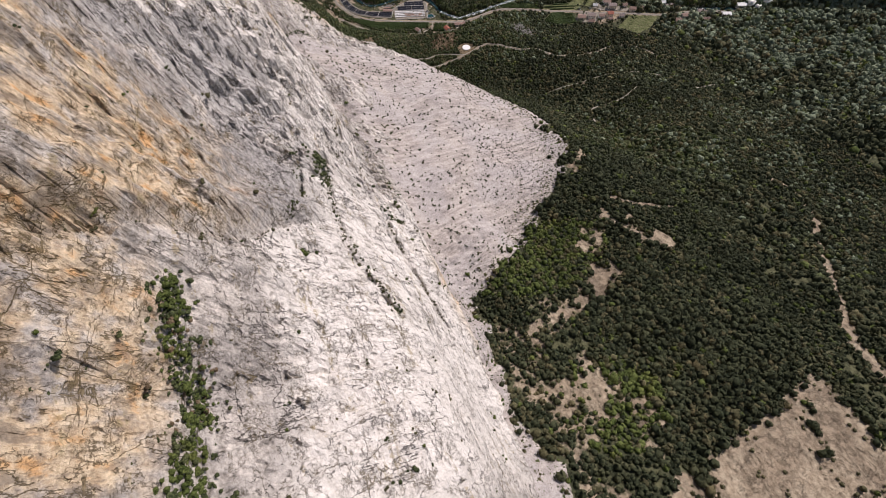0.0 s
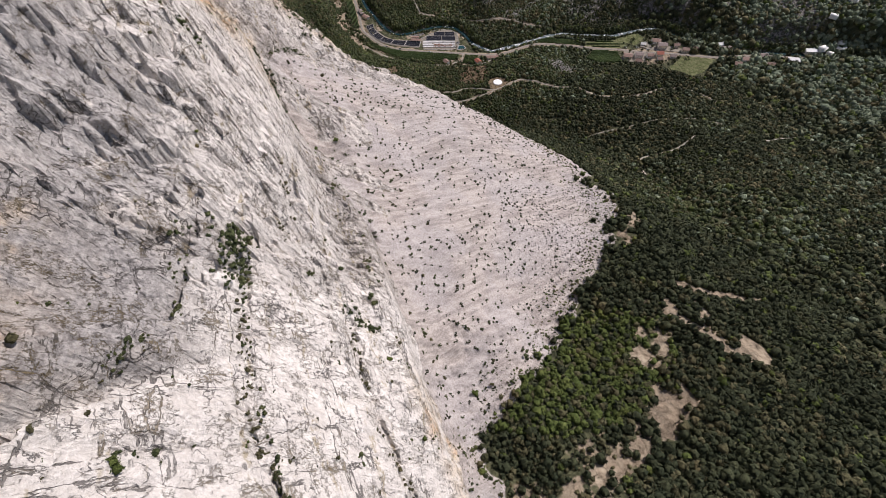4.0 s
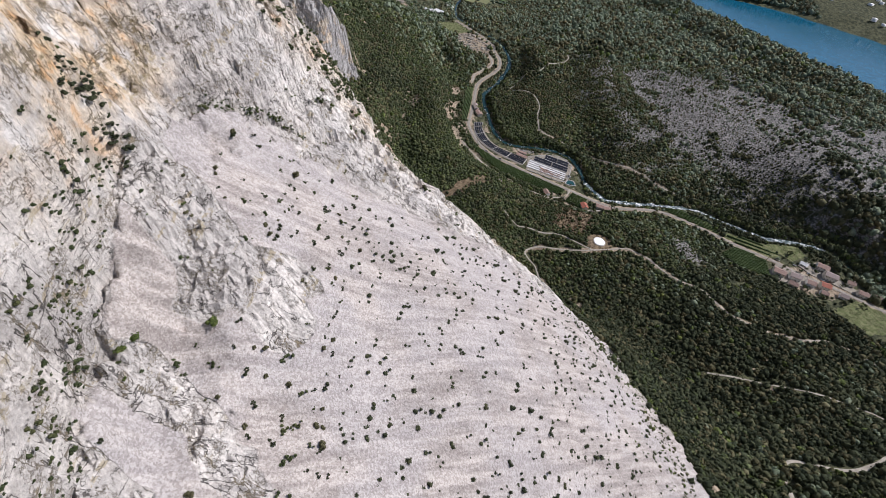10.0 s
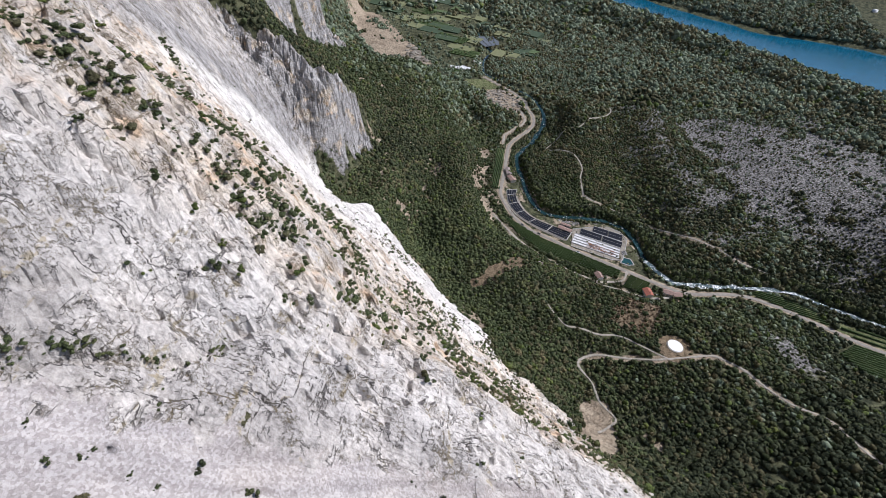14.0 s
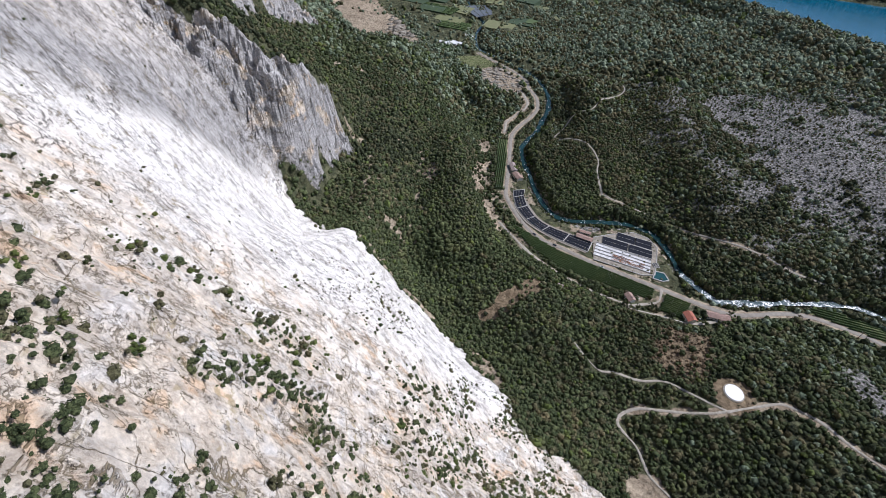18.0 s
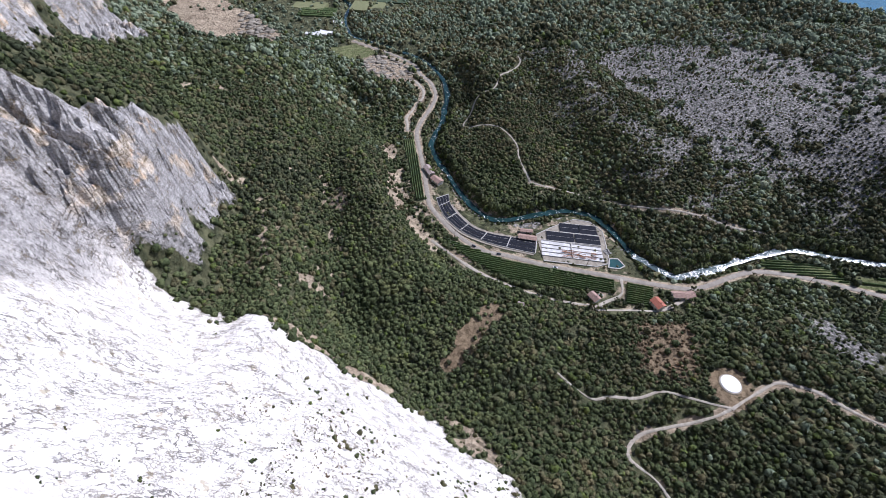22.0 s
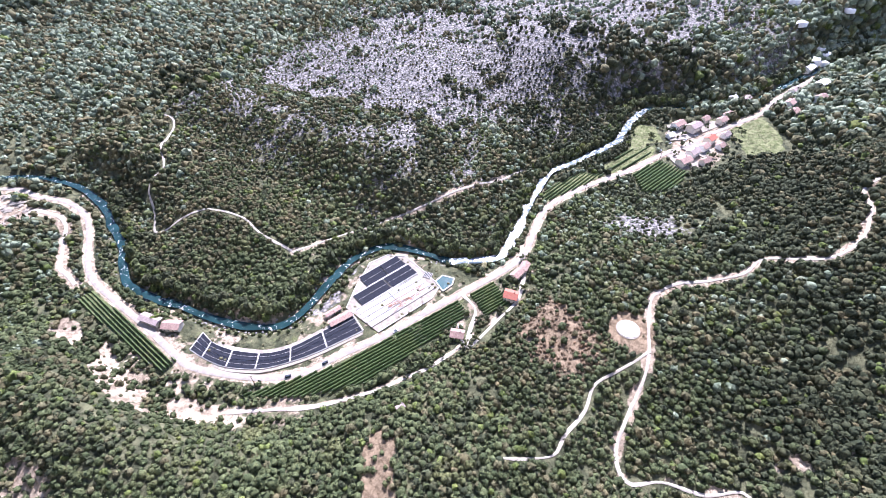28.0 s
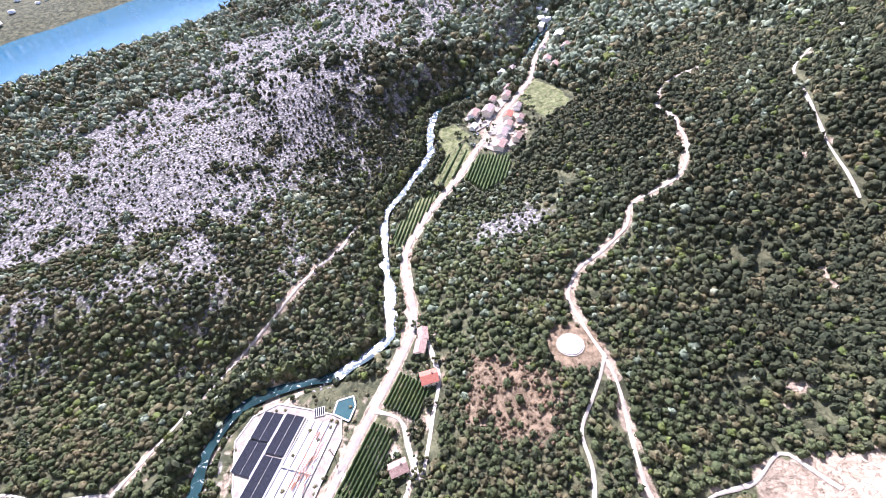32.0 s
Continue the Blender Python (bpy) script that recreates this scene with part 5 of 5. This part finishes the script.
part("cross_wall", bar(between(A, D, 0.5), between(B, C, 0.5), 1.7, 0.8, 1.2), CONCRETE, upper)
rng = np.random.default_rng(5)
for k in range(54):
    u, v = rng.uniform(0.08, 0.62), rng.uniform(0.52, 0.98)
    p = between(between(A, D, u), between(B, C, u), v)
    q = p + (np.array(D) - A) / 60 * rng.uniform(3, 7) + rng.normal(0, 0.3, 2)
    part("rusty_frame", bar(p, q, 1.9, 0.35, 0.25), RUSTY, upper, "rusty steel frame")
for p, q in zip(YARD, YARD[1:]):
    part("yard_kerb", bar(p, q, 0.9, 0.7, 0.6), CONCRETE, upper)

pond = thing("settling_pond", "small teal settling pond with a pale rim", "pond", at=(0, 0, 1.1))
POND = ((-17, 11), (-10.5, 16.5), (-1.5, 12), (-4, 5.5), (-12.5, 0))
part("water", slab(POND, 0.2, 0.75), POND_W, pond, "teal pond water")
for p, q in zip(POND, POND[1:] + POND[:1]):
    part("rim", bar(p, q, 1.0, 1.0, 0.7), CONCRETE, pond)
grate = thing("screen_house", "small dark slatted settling tank beside the pond", "tank", at=(-22.5, 18.5, 1.3), turn=-30)
part("walls", box(-3.4, -3, 0, 3.4, 3, 0.9, 0.08), CONCRETE, grate)
for k in range(5):
    part("slat", box(-3 + k * 1.3, -2.6, 0.9, -2.2 + k * 1.3, 2.6, 1.05), NET, grate)


# tall trees leaning over the river, and thin bushes on its other bank
rng = np.random.default_rng(61)
for first, last, gap, off, spread, lo, hi, mat, words in ((9, 39, 3.0, 12.5, 3.2, 5.0, 8.5, LEAF, "tall leafy trees along the river bank"), (9, 39, 7.0, 11.5, 3.0, 4.5, 7.5, FRESH, "bright green trees along the river bank"),
                                                          (9, 39, 8.0, 16.0, 4.0, 6.0, 10.0, PINE, "dark trees along the river bank"), (9, 24, 5.0, -9.0, 2.0, 2.0, 4.5, LEAF, "low bushes between river and fish farm"),
                                                          (25, 39, 6.0, -10.0, 2.0, 2.5, 6.0, LEAF, "bushes between river and road")):
    p = smooth_line(RIVER[first:last], gap)
    t = np.gradient(p, axis=0)
    t /= np.linalg.norm(t, axis=1)[:, None]
    p = p + np.stack((-t[:, 1], t[:, 0]), 1) * (off + rng.normal(0, spread, len(p)))[:, None]
    keep = (away(p[:, 0], p[:, 1], ROAD) > 7) & (away(p[:, 0], p[:, 1], RIVER) > 4.5)
    for ring in (YARD, tuple(ORCHARDS["vines"]), MEADOWS[0], POND):
        keep &= soft_inside(p[:, 0], p[:, 1], ring, 8) < 0.2
    p = p[keep]
    clumps("bank_trees", p[:, 0], p[:, 1], rng.uniform(lo, hi, len(p)), rng.uniform(1.0, 1.5, len(p)), mat, NEAR_CROWNS, words, "trees", 0.12, 62)


# ---------------------------------------------------------------- orchards and fields
def hedge_mesh(n, wide, tall, seed):
    """A clipped leafy row, n metres long, lumpy on top and sides."""
    rng = np.random.default_rng(seed)
    m = max(3, int(n / 1.4))
    ring = np.array(((-0.5, 0), (-0.55, 0.55), (-0.2, 1.0), (0.2, 1.0), (0.55, 0.55), (0.5, 0)))
    v = []
    for i in range(m + 1):
        k = 1 + rng.uniform(-0.22, 0.22, ring.shape)
        r = ring * k
        v.append(np.column_stack((np.full(6, i * n / m), r[:, 0] * wide, r[:, 1] * tall)))
    v = np.vstack(v)
    f = []
    for i in range(m):
        for j in range(5):
            q = i * 6 + j
            f.append((q, q + 1, q + 7, q + 6))
    f += [(0, 3, 2, 1), (0, 5, 4, 3), (m * 6, m * 6 + 1, m * 6 + 2, m * 6 + 3), (m * 6, m * 6 + 3, m * 6 + 4, m * 6 + 5)]
    return mesh_of("hedge", v, f, (ORCHARD,))


def orchard(ring, heading, gap, wide, tall, label, category="orchard", name="orchard"):
    """Rows of trained trees, cut to the outline of the field."""
    c = np.mean(ring, axis=0)
    base = at_ground(*c)
    ob = thing(name, label, category, at=(c[0], c[1], base))
    t = np.array((math.cos(radians(heading)), math.sin(radians(heading))))
    n = np.array((-t[1], t[0]))
    q = np.array(ring) - c
    lo, hi = (q @ n).min(), (q @ n).max()
    k, seed = lo + gap * 0.5, 0
    while k < hi:
        u = np.arange((q @ t).min(), (q @ t).max(), 0.5)
        x, y = c[0] + u * t[0] + k * n[0], c[1] + u * t[1] + k * n[1]
        inn = np.nonzero(inside(x, y, tuple(ring)))[0]
        if len(inn) > 8:
            u0, u1 = u[inn[0]], u[inn[-1]]
            row = part("hedge", hedge_mesh(u1 - u0, wide, tall, seed), None, ob)
            p = t * u0 + n * k
            mid = c + t * (u0 + u1) / 2 + n * k
            z0 = at_ground(*mid) - base - 0.1
            row.matrix_basis = pose(p[0], p[1], z0, 0, 0, heading)
            for e in np.linspace(0.3, u1 - u0 - 0.3, 4):
                r = t * (u0 + e) + n * k
                part("post", box(r[0] - 0.08, r[1] - 0.08, z0, r[0] + 0.08, r[1] + 0.08, z0 + tall + 0.7), CONCRETE, ob)
        k, seed = k + gap, seed + 1


orchard(ORCHARDS["long"], 26, 2.5, 1.25, 2.3, "long green apple orchard in straight rows beside the road")
orchard(ORCHARDS["west"], -44, 2.5, 1.25, 2.3, "narrow green orchard in rows under a rocky bank")
orchard(ORCHARDS["small"], 26, 2.5, 1.25, 2.2, "small green orchard beside the red-roofed house")
orchard(ORCHARDS["village"], 32, 3.3, 1.8, 2.5, "dark green netted orchard below the village")
orchard(ORCHARDS["vines"], 36, 3.4, 1.1, 1.8, "sparse vineyard rows between road and river", "vineyard", "vineyard")
orchard(((176, 139), (212, 164), (240, 170), (232, 150), (206, 138), (184, 128)), 30, 8.0, 1.6, 2.0, "young fruit trees on a bright green meadow", "orchard")

far_orchards = (((-640, 175), (-575, 150), (-560, 120), (-625, 135)), ((-760, 250), (-700, 290), (-665, 245), (-720, 205)), ((-860, 270), (-780, 310), (-760, 270), (-830, 225)),
                ((-1010, 300), (-900, 340), (-880, 290), (-980, 250)), ((-1180, 330), (-1040, 380), (-1020, 320), (-1150, 270)), ((-1380, 300), (-1220, 390), (-1200, 310), (-1350, 230)))
for k, ring in enumerate(far_orchards):
    orchard(ring, 35, 8.0, 5.0, 2.5, "distant dark green orchard block on the valley floor")
for ring in (((-805, 330), (-767, 440), (-726, 385), (-725, 318)),):
    f_ = thing("crop_nets", "pale grey crop nets stretched over a distant field", "field", at=(-755, 365, at_ground(-755, 365) + 2.5))
    for k in range(6):
        a, b = between(ring[0], ring[1], k / 6), between(ring[0], ring[1], (k + 0.9) / 6)
        c, d = between(ring[3], ring[2], (k + 0.9) / 6), between(ring[3], ring[2], k / 6)
        off = np.array((-755, 365))
        part("net", slab([tuple(p - off) for p in (a, b, c, d)], 0, 0.2), plain("grey_net", (0.09, 0.10, 0.115), (0.14, 0.155, 0.17), 0.2, 0.9, 0.1, 0.05), f_)


# patchwork of crops on the floor of the valley beyond the cliffs
CROPS = [plain("crop_%s" % n, a, b, 0.15) for n, a, b in (("dark", (0.03, 0.05, 0.025), (0.05, 0.075, 0.035)), ("green", (0.06, 0.09, 0.03), (0.09, 0.12, 0.045)), ("pale", (0.13, 0.14, 0.06), (0.18, 0.18, 0.09)))]
rng = np.random.default_rng(77)
for i in range(14):
    for j in range(5):
        c = np.array((-1560 + i * 68.0 + j * 14, 215 + j * 52.0 + i * 4)) + rng.normal(0, 6, 2)
        if rng.uniform() < 0.1 or soft_inside(c[:1], c[1:], PALE[1], 20)[0] > 0.3 or away(c[:1], c[1:], RIVER)[0] < 35 or away(c[:1], c[1:], ROAD)[0] < 40:
            continue
        h, w = rng.uniform(50, 64), rng.uniform(34, 48)
        t = np.array((0.87, 0.5)) + rng.normal(0, 0.05, 2)
        n = np.array((-t[1], t[0]))
        ring = [tuple(c + t * a * h / 2 + n * b * w / 2) for a, b in ((-1, -1), (1, -1), (1, 1), (-1, 1))]
        tagged(part("crop_field", slab(ring, at_ground(*c) - 8, at_ground(*c) + 2.2), CROPS[int(rng.choice((0, 0, 1, 2)))], None), "distant crop field on the valley floor", "field", "crop fields", "structure")


# ---------------------------------------------------------------- houses
def house(name, label, category, x, y, turn, length, width, eaves, rise, roof_mat, wall_mat, group="", chimneys=1, floors=2, hip=0.0, z=None):
    """A house with a tiled roof, windows, a door and a chimney."""
    z = at_ground(x, y) if z is None else z
    ob = thing(name, label, category, group, (x, y, z), turn)
    a, b = length / 2, width / 2
    bm = bmesh.new()
    v = [bm.verts.new(p) for p in ((-a, -b, -1), (a, -b, -1), (a, b, -1), (-a, b, -1), (-a, -b, eaves), (a, -b, eaves), (a, b, eaves), (-a, b, eaves),
                                   (-a * (1 - hip), 0, eaves + rise * 0.96), (a * (1 - hip), 0, eaves + rise * 0.96))]
    for f in ((0, 1, 5, 4), (2, 3, 7, 6), (1, 2, 6, 9, 5), (3, 0, 4, 8, 7), (4, 5, 9, 8), (6, 7, 8, 9)):
        bm.faces.new([v[i] for i in f])
    part("wall", bm, wall_mat, ob)
    o, t = 0.7, 0.22
    for side in (-1, 1):
        bm = bmesh.new()
        drop = rise * o / b
        low = [(-a - o, side * (b + o), eaves - drop), (a + o, side * (b + o), eaves - drop), ((a + o) * (1 - hip), 0, eaves + rise), (-(a + o) * (1 - hip), 0, eaves + rise)]
        w = [bm.verts.new(p) for p in low] + [bm.verts.new((p[0], p[1], p[2] + t)) for p in low]
        for f in ((0, 1, 2, 3), (7, 6, 5, 4), (0, 4, 5, 1), (1, 5, 6, 2), (2, 6, 7, 3), (3, 7, 4, 0)):
            bm.faces.new([w[i] for i in f])
        bmesh.ops.recalc_face_normals(bm, faces=bm.faces[:])
        part("roof", bm, roof_mat, ob)
    for k in range(chimneys):
        cx = a * (0.45 - 0.8 * k)
        stack = part("chimney", box(cx - 0.4, b * 0.25 - 0.4, eaves + rise * 0.5, cx + 0.4, b * 0.25 + 0.4, eaves + rise + 0.9), wall_mat, ob)
        part("cap", box(cx - 0.55, b * 0.25 - 0.55, eaves + rise + 0.9, cx + 0.55, b * 0.25 + 0.55, eaves + rise + 1.05), roof_mat, stack)
    n = max(2, int(length / 3.2))
    for side in (-1, 1):
        for level in range(floors):
            for k in range(n):
                wx, wz = -a + length * (k + 0.5) / n, 1.0 + level * (eaves - 0.4) / floors
                if level == 0 and k == n // 2 and side < 0:
                    part("door", box(wx - 0.5, side * b - 0.06, 0, wx + 0.5, side * b + 0.06, 2.05), WOOD, ob, "dark wooden door")
                    continue
                win = part("window", box(wx - 0.5, side * b - 0.05, wz, wx + 0.5, side * b + 0.05, wz + 1.2), GLASS, ob)
                part("sill", box(wx - 0.65, side * b - 0.16, wz - 0.12, wx + 0.65, side * b + 0.16, wz), CONCRETE, win)
    return ob


house("farmhouse", "plastered house with a bright red tiled roof", "house", 39.5, -15, -28, 10, 8.4, 5, 2.0, TILE_RED, PLASTER)
house("farmhouse", "house with a brown tiled roof by the garden lane", "house", -7.5, -44.5, -20, 9, 7, 4.5, 1.9, TILE, PLASTER_W)
house("barn", "low barn with a clay tiled roof beside the road bend", "barn", 58, 14, 55, 9, 6, 3.5, 1.6, TILE, PLASTER, chimneys=0, floors=1)
house("barn", "old stone barn with a brown roof near the road", "barn", 50, 7, 40, 10, 6.5, 4, 1.7, TILE, PLASTER, chimneys=0, floors=1)
house("shed", "long feed shed with a rusty brown roof", "shed", -93, -16.5, 28, 17, 5.5, 3, 1.0, TILE, CONCRETE, chimneys=0, floors=1)
house("shed", "narrow shed with a brown roof at the basin edge", "shed", -99, -8.5, 32, 12, 3.2, 2.6, 0.6, TILE, CONCRETE, chimneys=0, floors=1)
house("workshop", "long grey-roofed workshop beside the road", "workshop", -236, 1.5, -28, 17, 6.5, 3.6, 1.2, TILE_GREY, PLASTER, chimneys=0, floors=1)
house("workshop", "workshop with a clay tiled roof in a yard", "workshop", -218, -6.5, -12, 13, 7.5, 4, 1.6, TILE, PLASTER, chimneys=0, floors=1)
house("shed", "small grey shed in the garden clearing", "shed", -52, -98, 30, 4.5, 3, 2.4, 0.6, TILE_GREY, PLASTER_W, chimneys=0, floors=1)
for ring, words in ((((247, 146), (262, 152), (276, 136), (268, 118), (250, 120)), "pale paved yard below the village road"), (((268, 156), (292, 168), (300, 148), (284, 134)), "pale paved yard between village houses"),
                    (((264, 172), (276, 204), (312, 204), (318, 184), (284, 172)), "pale paved court above the village road"), (((305, 180), (338, 192), (342, 202), (310, 200)), "pale paved court along the village road")):
    c = np.mean(ring, axis=0)
    tagged(part("paved_yard", slab(ring, at_ground(*c) - 1.5, at_ground(*c) + 0.45), DUST, None), words, "yard", "village yards", "structure")
rng = np.random.default_rng(8)
village = ((285, 197, 25, 14, 9, 6, TILE, PLASTER_W), (299, 188, 25, 15, 10, 7, TILE_GREY, PLASTER), (273, 142, 28, 13, 9, 6, TILE_GREY, PLASTER_W), (257, 130, 24, 14, 10, 5.5, TILE, PLASTER),
           (303, 162, 30, 11, 9, 6, TILE_RED, PLASTER), (308, 149, 28, 8, 7, 4, TILE, PLASTER_W), (268, 180, 20, 8, 6, 3.5, WHITE, PLASTER_W), (290, 150, 30, 10, 8, 5, TILE, PLASTER_W),
           (278, 126, 20, 10, 7, 4.5, TILE, PLASTER), (337, 196, 25, 11, 8, 5, TILE, PLASTER), (325, 168, 25, 9, 7, 4, TILE_GREY, PLASTER_W), (350, 205, 25, 10, 8, 5, TILE, PLASTER_W), (320, 202, 28, 9, 7, 5, TILE, PLASTER),
           (397, 242, 35, 14, 9, 5, TILE_GREY, PLASTER_W), (386, 250, 35, 12, 8, 5, WHITE, PLASTER_W), (432, 214, 30, 12, 9, 6, TILE, PLASTER_W), (424, 196, 30, 11, 8, 5, TILE, PLASTER),
           (455, 240, 30, 12, 9, 6, TILE_GREY, PLASTER_W), (470, 215, 20, 12, 8, 6, TILE, PLASTER_W), (500, 250, 28, 16, 10, 6, WHITE, PLASTER_W), (520, 300, 30, 18, 11, 6, WHITE, PLASTER_W))
for x, y, turn, l, w, e, rm, wm in village:
    words = "plastered village house with a %s roof" % ("clay tiled" if rm in (TILE, TILE_RED) else "grey tiled" if rm is TILE_GREY else "pale flat-looking")
    house("village_house", words, "house", x, y, turn, l, w, e, 2.2, rm, wm, "houses of the village", 1, 2)
for x, y, l, w in ((-590, 186, 24, 7), (-584, 197, 24, 7), (-578, 208, 24, 7), (-600, 250, 20, 7)):
    house("greenhouse", "long white greenhouse on the valley floor", "greenhouse", x - 40, y - 20, 24, l, w, 2.4, 1.4, WHITE, PLASTER_W, "greenhouses", 0, 1)


# distant town and gravel works
def far_town(seed, cx, cy, rx, ry, n, mat, label):
    rng = np.random.default_rng(seed)
    v, f, m = [], [], 0
    cube = np.array([(a, b, c) for a in (-.5, .5) for b in (-.5, .5) for c in (0, 1)])
    cf = np.array(((0, 1, 3, 2), (4, 6, 7, 5), (0, 4, 5, 1), (2, 3, 7, 6), (1, 5, 7, 3)))
    for k in range(n):
        x, y = cx + rng.normal(0, rx), cy + rng.normal(0, ry)
        h = rng.uniform(0, 6.28)
        p = cube * (rng.uniform(8, 16), rng.uniform(7, 11), rng.uniform(5, 9))
        q = np.column_stack((p[:, 0] * math.cos(h) - p[:, 1] * math.sin(h) + x, p[:, 0] * math.sin(h) + p[:, 1] * math.cos(h) + y, p[:, 2] + at_ground(x, y)))
        v.append(q), f.append(cf + m)
        m += 8
    tagged(new("far_town", mesh_of("far_town", np.vstack(v), np.vstack(f), (mat,))), label, "town", kind="stuff")


far_town(1, -1500, 250, 70, 60, 110, TILE, "distant town houses with clay roofs")
far_town(2, -1510, 240, 80, 70, 110, PLASTER_W, "distant pale town buildings")
far_town(3, -1380, 410, 45, 30, 40, TILE, "distant hamlet with clay roofs")
far_town(6, -1165, 414, 30, 18, 18, PLASTER_W, "distant pale hamlet among fields")
far_town(4, -120, 1560, 160, 50, 34, PLASTER_W, "pale houses on the far lake shore")
far_town(5, 590, 350, 50, 30, 7, PLASTER_W, "distant pale houses beyond the village")
a, b, x, y, u, rng = scatter(1180, 1720, 30, 200, 13, 41)
on_ = soft_inside(x, y, PALE[1], 10) > 0.6
clumps("spoil_heaps", x[on_], y[on_], rng.uniform(8, 26, on_.sum()), rng.uniform(0.12, 0.26, on_.sum()), DUST, FAR_CROWNS, "pale heaps and banks of the gravel works", "spoil heaps", 0.15, 42)
a, b, x, y, u, rng = scatter(1090, 1260, 200, 330, 9, 43)
on_ = (soft_inside(x, y, PALE[0], 8) > 0.6) & (away(x, y, ROAD) > 9)
clumps("spoil_heaps", x[on_], y[on_], rng.uniform(6, 15, on_.sum()), rng.uniform(0.10, 0.2, on_.sum()), DUST, FAR_CROWNS, "pale sand heaps beside the road bend", "spoil heaps", 0.15, 44)


# ---------------------------------------------------------------- round pad, wires, vehicles, garden
pad_z = at_ground(*PAD)
pad = thing("round_pad", "round white water tank lid in a bare clearing", "tank", at=(*PAD, pad_z - 0.2))
bm = bmesh.new()
bmesh.ops.create_cone(bm, cap_ends=True, segments=48, radius1=7.0, radius2=7.0, depth=1.6, matrix=Matrix.Translation((0, 0, 0.5)))
bmesh.ops.bevel(bm, geom=[e for e in bm.edges if all(v.co.z > 1 for v in e.verts)], offset=0.15, segments=2, affect="EDGES")
part("lid", bm, WHITE, pad, "smooth white lid")
bm = bmesh.new()
bmesh.ops.create_cone(bm, cap_ends=True, segments=48, radius1=8.3, radius2=7.9, depth=1.2, matrix=Matrix.Translation((0, 0, 0.1)))
part("rim", bm, GRAVEL, pad, "low gravel rim")


def pylon(x, y, tall, label):
    ob = thing("power_pole", label, "pole", "poles of the power line", (x, y, at_ground(x, y)))
    bm = bmesh.new()
    bmesh.ops.create_cone(bm, cap_ends=True, segments=8, radius1=0.3, radius2=0.15, depth=tall + 1, matrix=Matrix.Translation((0, 0, tall / 2 - 0.5)))
    part("pole", bm, WOOD, ob)
    arm = part("crossarm", box(-1.6, -0.12, tall - 1, 1.6, 0.12, tall - 0.75), WOOD, ob)
    for k in (-1.4, 0, 1.4):
        part("insulator", box(k - 0.1, -0.1, tall - 0.75, k + 0.1, 0.1, tall - 0.4), WHITE, arm)


for x, y in ((141, 101), (-30, -12), (-150, -62), (236, 140)):
    pylon(x, y, 11, "tall dark timber power pole by the road")


def car(x, y, turn, paint, label):
    ob = thing("car", label, "car", "cars on the road", (x, y, at_ground(x, y) + 0.42), turn)
    part("body", box(-2.1, -0.85, 0.3, 2.1, 0.85, 0.95, 0.15), paint, ob)
    part("cabin", box(-1.3, -0.75, 0.95, 1.0, 0.75, 1.45, 0.2), GLASS, ob, "dark glazed cabin")
    for k in (-1.3, 1.3):
        for m in (-0.82, 0.82):
            bm = bmesh.new()
            bmesh.ops.create_cone(bm, cap_ends=True, segments=12, radius1=0.33, radius2=0.33, depth=0.22, matrix=Matrix.Translation((k, m, 0.33)) @ Euler((radians(90), 0, 0)).to_matrix().to_4x4())
            part("wheel", bm, RUBBER, ob)


car(-103, -52.5, 25, NET, "dark car driving on the valley road")
car(-128, -59.5, 5, NET, "small dark car on the valley road")
car(-52, -33, 27, PAINT, "silver car on the valley road")
for x, y in ((262, 168), (280, 170), (245, 156), (296, 176), (-4, -36), (44, -6)):
    car(x, y, 30, PAINT, "pale car parked beside a house")

# garden trees and bushes round the houses
rng = np.random.default_rng(12)
spots = [(-12, -50), (-22, -55), (-34, -62), (-45, -70), (2, -48), (12, -36), (30, -26), (48, -8), (-14, -38), (0, -58), (-28, -66), (-40, -64), (262, 150), (282, 180), (300, 205), (270, 200), (315, 190), (262, 118), (290, 135), (312, 140), (330, 155), (345, 172), (250, 170), (248, 186), (275, 160), (64, 22), (62, 6)]


def garden_tree(x, y, tall, mat_mesh):
    ob = thing("garden_tree", "rounded leafy tree standing beside the houses", "tree", "garden trees", (x, y, at_ground(x, y)))
    bm = bmesh.new()
    bmesh.ops.create_cone(bm, cap_ends=True, segments=7, radius1=0.28, radius2=0.1, depth=tall * 0.7, matrix=Matrix.Translation((0, 0, tall * 0.3)))
    for k in range(4):
        bmesh.ops.create_cone(bm, cap_ends=True, segments=5, radius1=0.1, radius2=0.03, depth=tall * 0.35,
                              matrix=Matrix.Translation((0.3 * math.cos(k * 1.57), 0.3 * math.sin(k * 1.57), tall * 0.55)) @ Euler((0.6 * math.sin(k * 1.57), 0.6 * math.cos(k * 1.57), 0)).to_matrix().to_4x4())
    part("trunk", bm, BARK, ob)
    crown = part("crown", mat_mesh, None, ob)
    crown.matrix_basis = Matrix.LocRotScale((0, 0, tall * 0.35), Euler((0, 0, x)), (tall * 0.75, tall * 0.75, tall * 0.8))


for x, y in spots:
    for k in range(3):
        garden_tree(x + rng.normal(0, 3.5), y + rng.normal(0, 3.0), rng.uniform(3, 6.5), SHRUBS[int(rng.integers(0, 3))])
